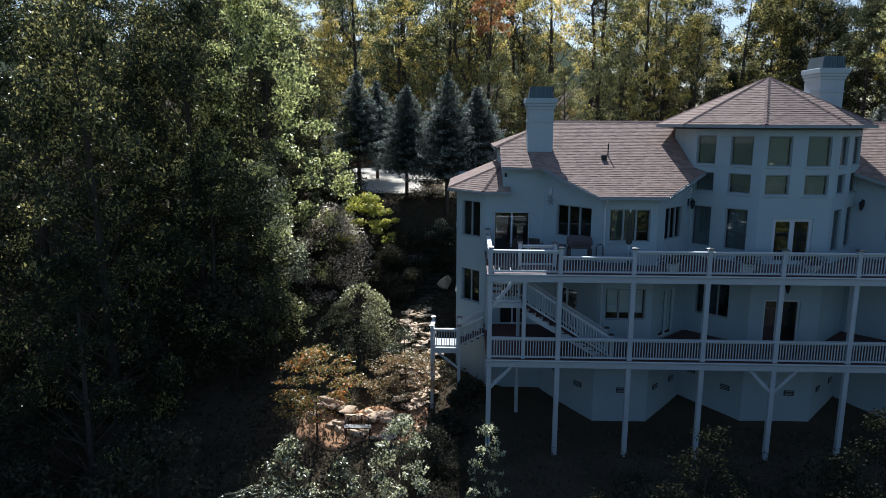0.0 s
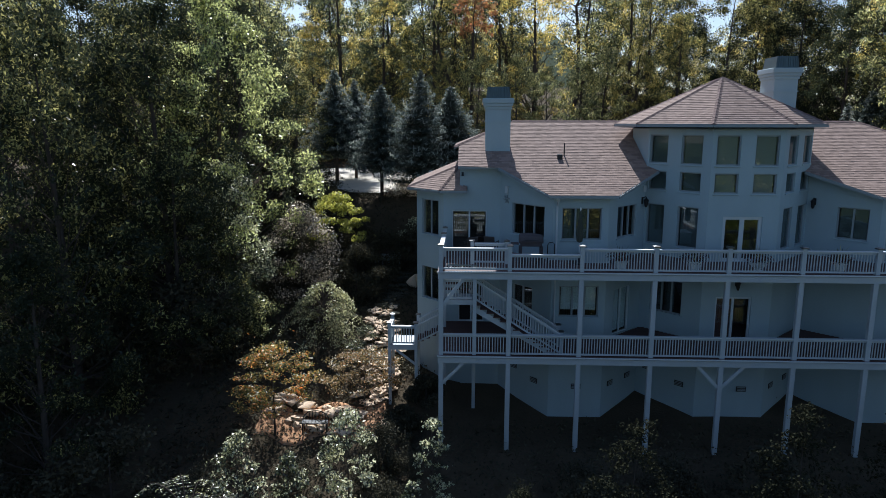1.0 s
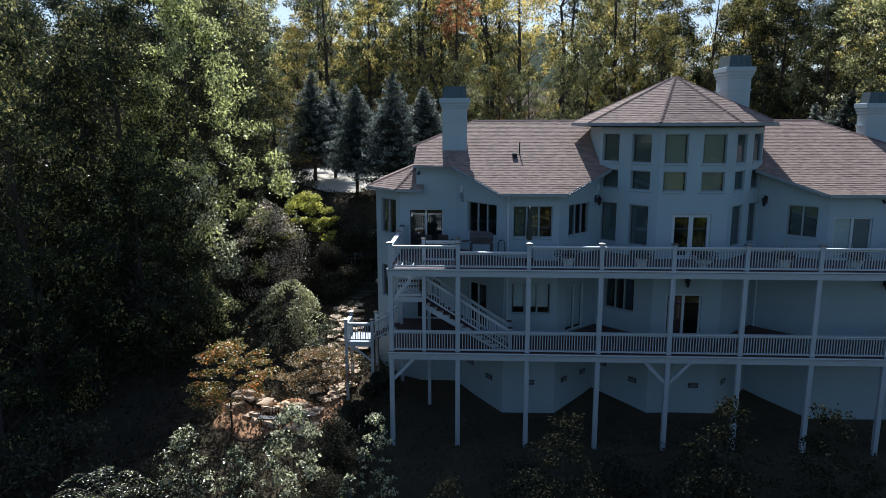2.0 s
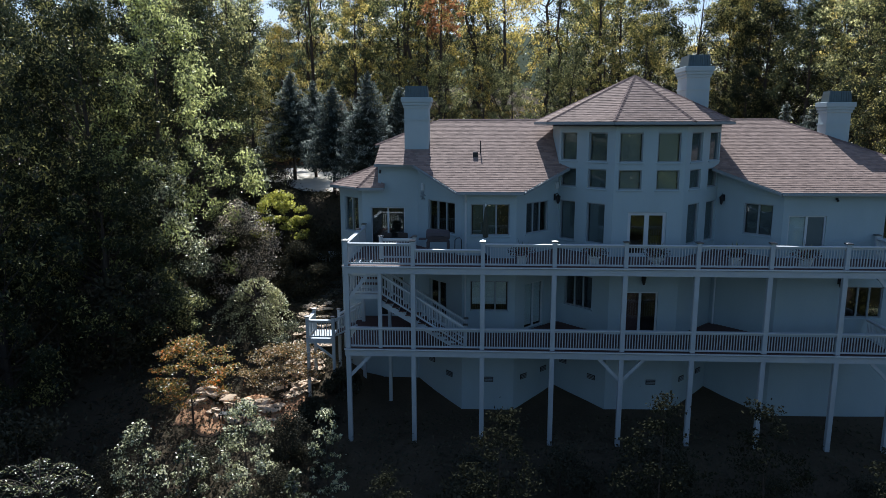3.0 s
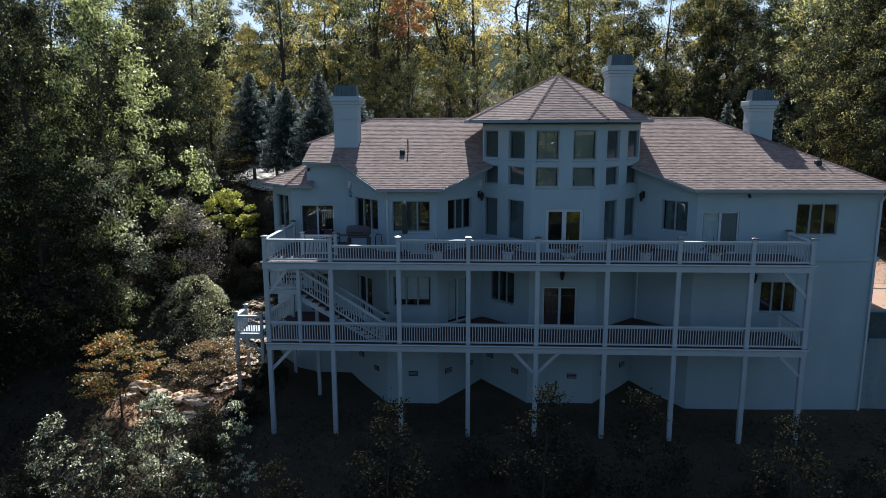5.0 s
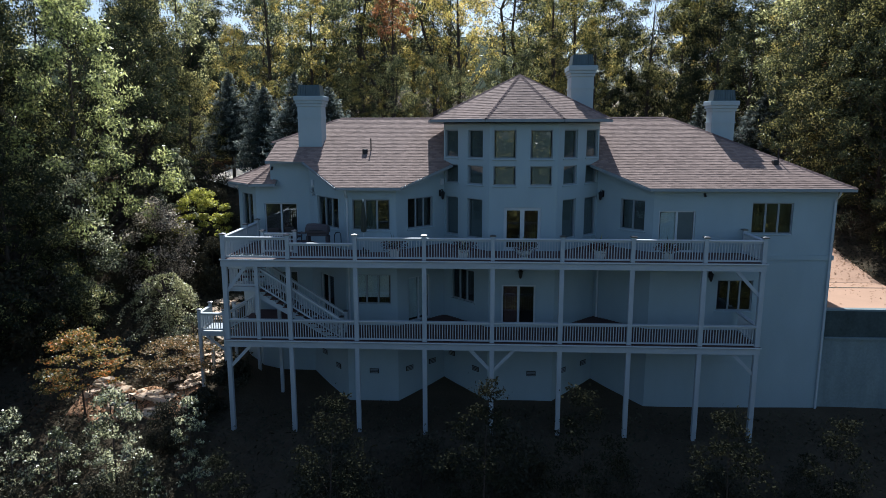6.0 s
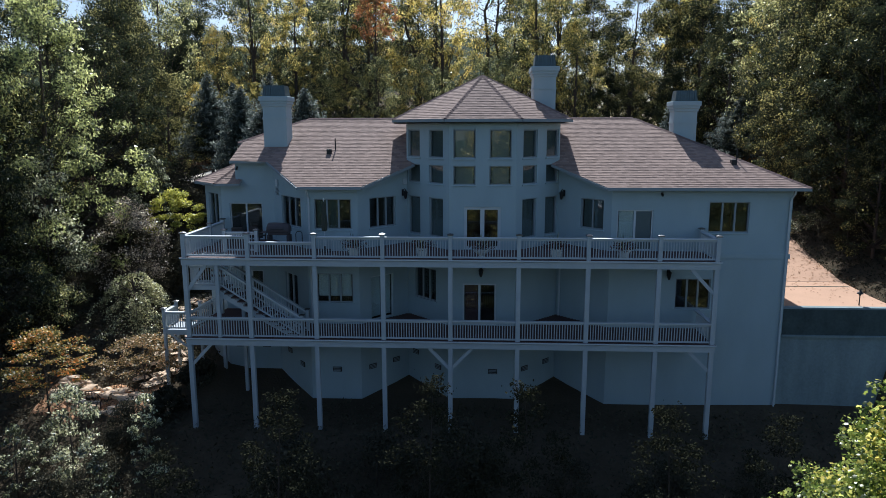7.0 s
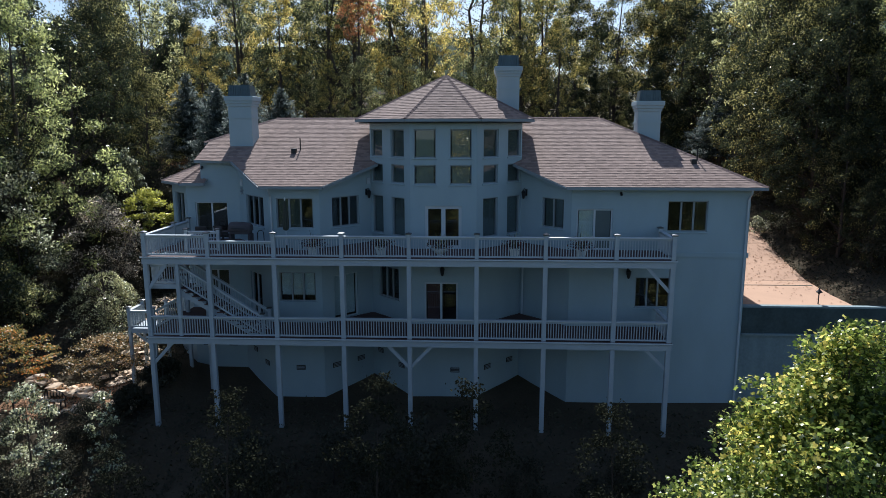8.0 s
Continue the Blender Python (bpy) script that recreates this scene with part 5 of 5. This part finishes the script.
def carpet(name, n, x0, x1, y0, y1, size, material, label, lift=0.25):
    x, y = rg.uniform(x0, x1, n), rg.uniform(y0, y1, n)
    z = np.array([ground_z(a, b) for a, b in zip(x, y)]) + rg.uniform(0.03, lift, n)
    v, fc = leaf_cloud(np.stack([x, y, z], -1), size * rg.uniform(0.6, 1.4, n), rg, "single", flat=0.4)
    o = new(name, mesh_np(name, v, fc, material))
    tagged(o, label, "ground cover", kind="stuff")


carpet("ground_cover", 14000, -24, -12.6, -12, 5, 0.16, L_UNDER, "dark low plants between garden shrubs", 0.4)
carpet("ground_cover", 26000, 20.9, 34, 3.0, 34, 0.15, L_BANK, "low plants on the bank above the drive, coloured dark for shade", 0.16)
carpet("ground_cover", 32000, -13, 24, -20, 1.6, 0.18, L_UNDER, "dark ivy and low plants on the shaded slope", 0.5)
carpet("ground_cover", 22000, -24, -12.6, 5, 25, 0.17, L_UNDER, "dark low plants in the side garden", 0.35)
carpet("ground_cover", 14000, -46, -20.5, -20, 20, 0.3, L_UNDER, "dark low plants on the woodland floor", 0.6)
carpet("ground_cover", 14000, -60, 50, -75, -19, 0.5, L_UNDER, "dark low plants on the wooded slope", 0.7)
carpet("leaf_litter", 16000, -46, 46, 38, 60, 0.3, L_LITTER, "brown leaf litter on the woodland floor", 0.3)

# ---------- garden stones, path, mulch ----------


def rock_mesh(seed, flat=0.6):
    """An angular stone: the hull of scattered points, its edges worn."""
    r = random.Random(seed)
    bm = bmesh.new()
    for k in range(15):
        d = Vector((r.gauss(0, 1), r.gauss(0, 1), r.gauss(0, 1))).normalized() * r.uniform(0.4, 0.56)
        bm.verts.new((d.x, d.y, max(-0.3, min(0.34, d.z)) * flat))
    res = bmesh.ops.convex_hull(bm, input=bm.verts)
    loose = [v for v in bm.verts if not v.link_faces]
    bmesh.ops.delete(bm, geom=loose, context="VERTS")
    bmesh.ops.bevel(bm, geom=list(bm.edges), offset=0.02, segments=1, affect="EDGES")
    me = bpy.data.meshes.new("rock")
    bm.to_mesh(me)
    bm.free()
    me.materials.append(M_ROCK)
    return me


ROCKS = [rock_mesh(k, 0.75) for k in range(5)]
SLABS = [rock_mesh(k + 20, 0.28) for k in range(5)]
r2 = random.Random(3)
WALL_LINE = [(-20.0, 3.3), (-19.0, 2.9), (-18.1, 2.4), (-17.2, 2.3), (-16.2, 1.8), (-15.4, 1.9)]
for k in range(34):
    a = k / 34 * 5
    i = min(4, int(a))
    f = a - i
    row = r2.random() < 0.35
    x = WALL_LINE[i][0] * (1 - f) + WALL_LINE[i + 1][0] * f + r2.uniform(-0.2, 0.2)
    y = WALL_LINE[i][1] * (1 - f) + WALL_LINE[i + 1][1] * f + r2.uniform(-0.25, 0.25) - (0.9 if row else 0)
    o = new("boulder", r2.choice(ROCKS))
    s = r2.uniform(0.45, 0.85)
    o.matrix_basis = pose(x, y, ground_z(x, y) + 0.16 * s + (0 if row else 0.15), r2.uniform(-14, 14), r2.uniform(-14, 14), r2.uniform(-25, 25)) @ Matrix.Diagonal((s * 1.35, s * 0.9, s * 0.8, 1))
    tagged(o, "weathered tan boulder in a garden bed", "rock", "garden boulders")
for k in range(120):
    a = r2.uniform(0, 1)
    y = 2.4 + 8.0 * a
    x = -15.5 + 0.5 * math.sin(a * 4) + r2.uniform(-0.8, 0.8)
    o = new("stepping_stone", r2.choice(SLABS))
    s = r2.uniform(0.35, 0.85)
    o.matrix_basis = pose(x, y, ground_z(x, y) + 0.06 + 0.1 * r2.random(), r2.uniform(-10, 10), r2.uniform(-10, 10), r2.uniform(0, 360)) @ Matrix.Diagonal((s * 1.3, s, s, 1))
    tagged(o, "pale flat stone in a rough stone path", "stone", "path stones")
# upper steps, darker than the path stones below
for k in range(13):
    y = 11.0 + k * 0.75
    x = -15.4 + 0.06 * (y - 11)
    o = new("stone_step", SLABS[k % 5])
    o.matrix_basis = pose(x, y, ground_z(x, y) + 0.08, 0, 0, r2.uniform(-15, 15)) @ Matrix.Diagonal((1.9, 0.8, 0.9, 1))
    o.data = o.data.copy()
    o.data.materials[0] = M_DARK_STONE
    tagged(o, "dark stone step in the garden path", "step", "garden steps")
o = new("boulder", ROCKS[2])
o.matrix_basis = pose(-14.2, 14.5, ground_z(-14.2, 14.5) + 0.5, 0, 0, 30) @ Matrix.Diagonal((1.0, 0.9, 1.9, 1))
tagged(o, "pale upright boulder beside the garden steps", "rock")
mv, mf = [], []
n = 14
for j in range(n + 1):
    for i in range(n + 1):
        x = -20.8 + 6.6 * i / n
        y = 0.6 + 2.3 * j / n + 0.3 * math.sin(i)
        mv.append((x, y, ground_z(x, y) + (0.07 if 0 < j < n and 0 < i < n else -0.2) + 0.03 * noise.noise((x * 3, y * 3, 0))))
for j in range(n):
    for i in range(n):
        mf.append((j * (n + 1) + i, j * (n + 1) + i + 1, (j + 1) * (n + 1) + i + 1, (j + 1) * (n + 1) + i))
mulch = obj("mulch_bed", mv, mf, M_MULCH, smooth=True)
tagged(mulch, "sunlit garden bed of reddish bark mulch", "garden bed", kind="structure")

# fallen leaves on the drive
rg = np.random.default_rng(77)
n = 2600
ly = rg.uniform(2.9, 26, n)
lx = 15.6 + rg.uniform(0, 1, n) ** 0.45 * (5.0 + 0.09 * ly)
keep = rg.uniform(0, 1, n) < np.clip((ly - 4) / 8, 0.06, 1)
lx, ly = lx[keep], ly[keep]
lz = np.interp(ly, ys, zs) + 0.025
v, fc = leaf_cloud(np.stack([lx, ly, lz], -1), rg.uniform(0.06, 0.14, len(lx)), rg, flat=0.85)
fl = new("fallen_leaves", mesh_np("fallen_leaves", v, fc, L_LITTER))
tagged(fl, "brown fallen leaves scattered over the drive", "leaves", kind="stuff")

# garden lamp by the drive
lamp = thing("garden_lamp", "black metal path lamp at the edge of the drive", "lamp", (19.2, 3.2, 0.95))
bm = bmesh.new()
tube(bm, [(0, 0, 0), (0, 0, 0.5)], [0.03, 0.025], 8)
part("stem", bm, M_BLACK, lamp)
part("shade", lathe(bmesh.new(), [(0.05, 0.48), (0.06, 0.54), (0.15, 0.56), (0.13, 0.60), (0.05, 0.68), (0.02, 0.78)], 12), M_BLACK, lamp)

# ---------- things on the upper deck ----------


def planter(x, y, bowl=False):
    p = thing("planter", "white bowl planter with dark red trailing leaves on the deck" if bowl else "white square planter with dark red leaves and green spikes", "planter", (x, y, UP_TOP), "deck planters")
    bm = bmesh.new()
    if bowl:
        lathe(bm, [(0.16, 0.0), (0.18, 0.03), (0.11, 0.10), (0.33, 0.28), (0.38, 0.40), (0.35, 0.41), (0.32, 0.36)], 16)
    else:
        a = 0.22
        lathe(bm, [(a, 0.0), (a * 1.06, 0.04), (a * 1.38, 0.36), (a * 1.55, 0.37), (a * 1.55, 0.43), (a * 1.3, 0.43), (a * 1.25, 0.38)], 4, pose(0, 0, 0, 0, 0, 45))
    part("pot", bm, M_POT, p)
    r = np.random.default_rng(int(abs(x) * 100))
    bm = bmesh.new()
    for k in range(26):
        a, l, e = r.uniform(0, math.tau), r.uniform(0.5, 0.95), r.uniform(0.5, 1.35)
        d = Vector((math.cos(a) * math.cos(e), math.sin(a) * math.cos(e), math.sin(e)))
        s = d.cross(Vector((0, 0, 1))).normalized() * 0.018
        b0, b1 = Vector((0, 0, 0.38)), Vector((0, 0, 0.38)) + d * l * 0.6
        tip = b1 + d * l * 0.4 - Vector((0, 0, 0.12 * l))
        vs = [bm.verts.new(q) for q in (b0 - s, b0 + s, b1 + s, b1 - s, tip)]
        bm.faces.new(vs[:4])
        bm.faces.new((vs[3], vs[2], vs[4]))
    part("spikes", bm, L_GREEN, p)["kind"] = "stuff"
    n = 620
    d = r.normal(0, 1, (n, 3))
    d /= np.linalg.norm(d, axis=1)[:, None]
    pos = d * r.uniform(0.15, 0.5, n)[:, None] * np.array([1.3, 1.0, 0.62]) + np.array([0, 0, 0.56])
    v, fc = leaf_cloud(pos, r.uniform(0.05, 0.11, n), r)
    c = new("foliage", mesh_np("foliage", v, fc, L_MAROON))
    c.parent = p
    return p


for x, bowl in ((-4.3, False), (-1.27, False), (1.35, True), (4.6, False), (7.5, False)):
    planter(x, 0.42, bowl)


def grill(x, y):
    g = thing("grill", "barbecue grill with a dark covered hood and side shelf", "grill", (x, y, UP_TOP))
    # hood: an arched profile drawn out from side to side, its ends drawn in a little
    bm = bmesh.new()
    prof = [(-0.30, 0.94), (-0.31, 1.04), (-0.25, 1.20), (-0.12, 1.31), (0.06, 1.35), (0.22, 1.29), (0.30, 1.12), (0.30, 0.94)]
    rings = [[bm.verts.new((x, y * k, 0.94 + (z - 0.94) * k)) for y, z in prof] for x, k in ((-0.52, 0.86), (-0.47, 0.97), (-0.2, 1.0), (0.15, 0.97), (0.46, 0.84), (0.52, 0.7))]
    for p, q in zip(rings, rings[1:]):
        for k in range(len(prof)):
            bm.faces.new((p[k], q[k], q[(k + 1) % len(prof)], p[(k + 1) % len(prof)]))
    bm.faces.new(rings[0])
    bm.faces.new(rings[-1][::-1])
    part("hood", bm, M_GRILL, g, "dark cloth-covered hood")
    bm = bmesh.new()
    tube(bm, [(-0.3, -0.3, 1.08), (-0.3, -0.37, 1.09), (0.3, -0.37, 1.08), (0.3, -0.3, 1.07)], [0.016] * 4, 6)
    part("handle", bm, M_BLACK, g)
    part("firebox", add_box(bmesh.new(), -0.46, 0.46, -0.26, 0.26, 0.80, 0.935, bevel=0.02), M_GRILL, g)
    part("side_shelf", add_box(bmesh.new(), -0.86, -0.53, -0.22, 0.2, 0.88, 0.92, bevel=0.01), M_GRILL, g)
    part("bottom_shelf", add_box(bmesh.new(), -0.38, 0.38, -0.2, 0.22, 0.18, 0.22, bevel=0.008), M_GRILL, g)
    for s in (-1, 1):
        part("leg", add_box(bmesh.new(), s * 0.45 - 0.06, s * 0.45 + 0.06, -0.24, 0.24, 0.0, 0.795, bevel=0.015), M_GRILL, g)
    bm = bmesh.new()
    tube(bm, [(0.74, 0.1, 0.0), (0.74, 0.1, 0.82), (0.80, 0.1, 0.92), (0.95, 0.1, 0.94), (1.03, 0.1, 0.86), (1.05, 0.1, 0.0)], [0.022] * 6, 6)
    part("tool_hoop", bm, M_BLACK, g)


grill(-7.95, 1.55)


def umbrella(x, y):
    u = thing("patio_umbrella", "closed olive patio umbrella on a thin pole", "umbrella", (x, y, UP_TOP))
    part("base", lathe(bmesh.new(), [(0.25, 0), (0.26, 0.05), (0.10, 0.09), (0.04, 0.25), (0.03, 0.26)], 14), M_BLACK, u)
    bm = bmesh.new()
    tube(bm, [(0, 0, 0.2), (0, 0, 2.38)], [0.02, 0.018], 8)
    part("pole", bm, M_TRIM, u)
    bm = bmesh.new()
    prof = [(0.03, 0.95), (0.10, 1.0), (0.12, 1.3), (0.08, 1.8), (0.045, 2.2), (0.02, 2.32)]
    n = 16
    rings = [[bm.verts.new((r * (1 + 0.3 * (k % 2)) * math.cos(k * math.tau / n), r * (1 + 0.3 * (k % 2)) * math.sin(k * math.tau / n), z)) for k in range(n)] for r, z in prof]
    for a, b in zip(rings, rings[1:]):
        for k in range(n):
            bm.faces.new((a[k], a[(k + 1) % n], b[(k + 1) % n], b[k]))
    part("canopy", bm, M_CUSHION, u, "folded olive cloth")
    part("finial", lathe(bmesh.new(), [(0.02, 2.36), (0.04, 2.40), (0.04, 2.44), (0.01, 2.48)], 8), M_POT, u)


umbrella(-5.85, 1.6)


def patio_chair(x, y, turn, z=None, material=None, label="dark wicker patio chair on the deck", group="patio chairs"):
    c = thing("patio_chair", label, "chair", group=group)
    mt = material or M_WICKER
    part("seat", add_box(bmesh.new(), -0.26, 0.26, -0.26, 0.26, 0.38, 0.44, bevel=0.02), mt, c)
    part("backrest", add_box(bmesh.new(), -0.26, 0.26, 0.0, 0.05, 0.0, 0.48, pose(0, 0.25, 0.44, -12), bevel=0.02), mt, c)
    for s in (-1, 1):
        for t in (-1, 1):
            part("leg", add_box(bmesh.new(), s * 0.23 - 0.02, s * 0.23 + 0.02, t * 0.23 - 0.02, t * 0.23 + 0.02, 0, 0.38), mt, c)
        part("armrest", add_box(bmesh.new(), s * 0.27 - 0.025, s * 0.27 + 0.025, -0.24, 0.26, 0.60, 0.64, bevel=0.01), mt, c)
        part("arm_post", add_box(bmesh.new(), s * 0.27 - 0.015, s * 0.27 + 0.015, -0.22, -0.18, 0.43, 0.60), mt, c)
    c.matrix_basis = pose(x, y, UP_TOP if z is None else z, 0, 0, turn)
    return c


patio_chair(-9.6, 3.6, 160)
patio_chair(-10.6, 3.4, 200)
box_thing = thing("deck_box", "pale storage box against the house wall", "box", (-5.05, 2.05, UP_TOP))
part("body", add_box(bmesh.new(), -0.55, 0.55, -0.28, 0.28, 0, 0.5, bevel=0.015), M_STUCCO, box_thing)
part("lid", add_box(bmesh.new(), -0.58, 0.58, -0.31, 0.31, 0.502, 0.57, bevel=0.02), M_TRIM, box_thing)

# white chairs and a table in the lower garden
for k, x in enumerate((-17.3, -16.5, -15.8)):
    patio_chair(x, 18.6 + 0.2 * k, 180 + 15 * (k - 1), ground_z(x, 18.6 + 0.2 * k) + 0.03, M_TRIM, "white slatted garden chair under the trees", "garden chairs")

# slatted bench and an iron bench in the garden bed
gb = thing("garden_bench", "weathered slatted wooden bench in sunlight", "bench", (-13.95, 1.0, ground_z(-13.95, 1.0)))
for k in range(9):
    part("slat", add_box(bmesh.new(), -0.62 + k * 0.14, -0.53 + k * 0.14, -0.35, 0.3, 0.42, 0.46), M_ROCK, gb)
for s in (-0.5, 0.5):
    for t in (-0.25, 0.2):
        part("leg", add_box(bmesh.new(), s - 0.04, s + 0.04, t - 0.04, t + 0.04, -0.1, 0.419), M_ROCK, gb)
ib = thing("iron_bench", "black iron garden bench with an arched back", "bench", (-17.6, 1.3, ground_z(-17.6, 1.3) + 0.1))
bm = bmesh.new()
tube(bm, [(0.6 * math.cos(math.pi * k / 10), 0, 0.45 + 0.45 * math.sin(math.pi * k / 10)) for k in range(11)], [0.022] * 11, 6)
part("back_arch", bm, M_BLACK, ib)
part("seat", add_box(bmesh.new(), -0.6, 0.6, -0.4, -0.02, 0.42, 0.45), M_BLACK, ib)
for k in range(7):
    x = -0.45 + k * 0.15
    part("spindle", add_box(bmesh.new(), x - 0.012, x + 0.012, -0.012, 0.012, 0.452, 0.44 + 0.43 * math.sqrt(max(0.05, 1 - (x / 0.6) ** 2))), M_BLACK, ib)
for x in (-0.55, 0.55):
    for y in (-0.36, -0.02):
        part("leg", add_box(bmesh.new(), x - 0.02, x + 0.02, y - 0.02, y + 0.02, -0.15, 0.42), M_BLACK, ib)
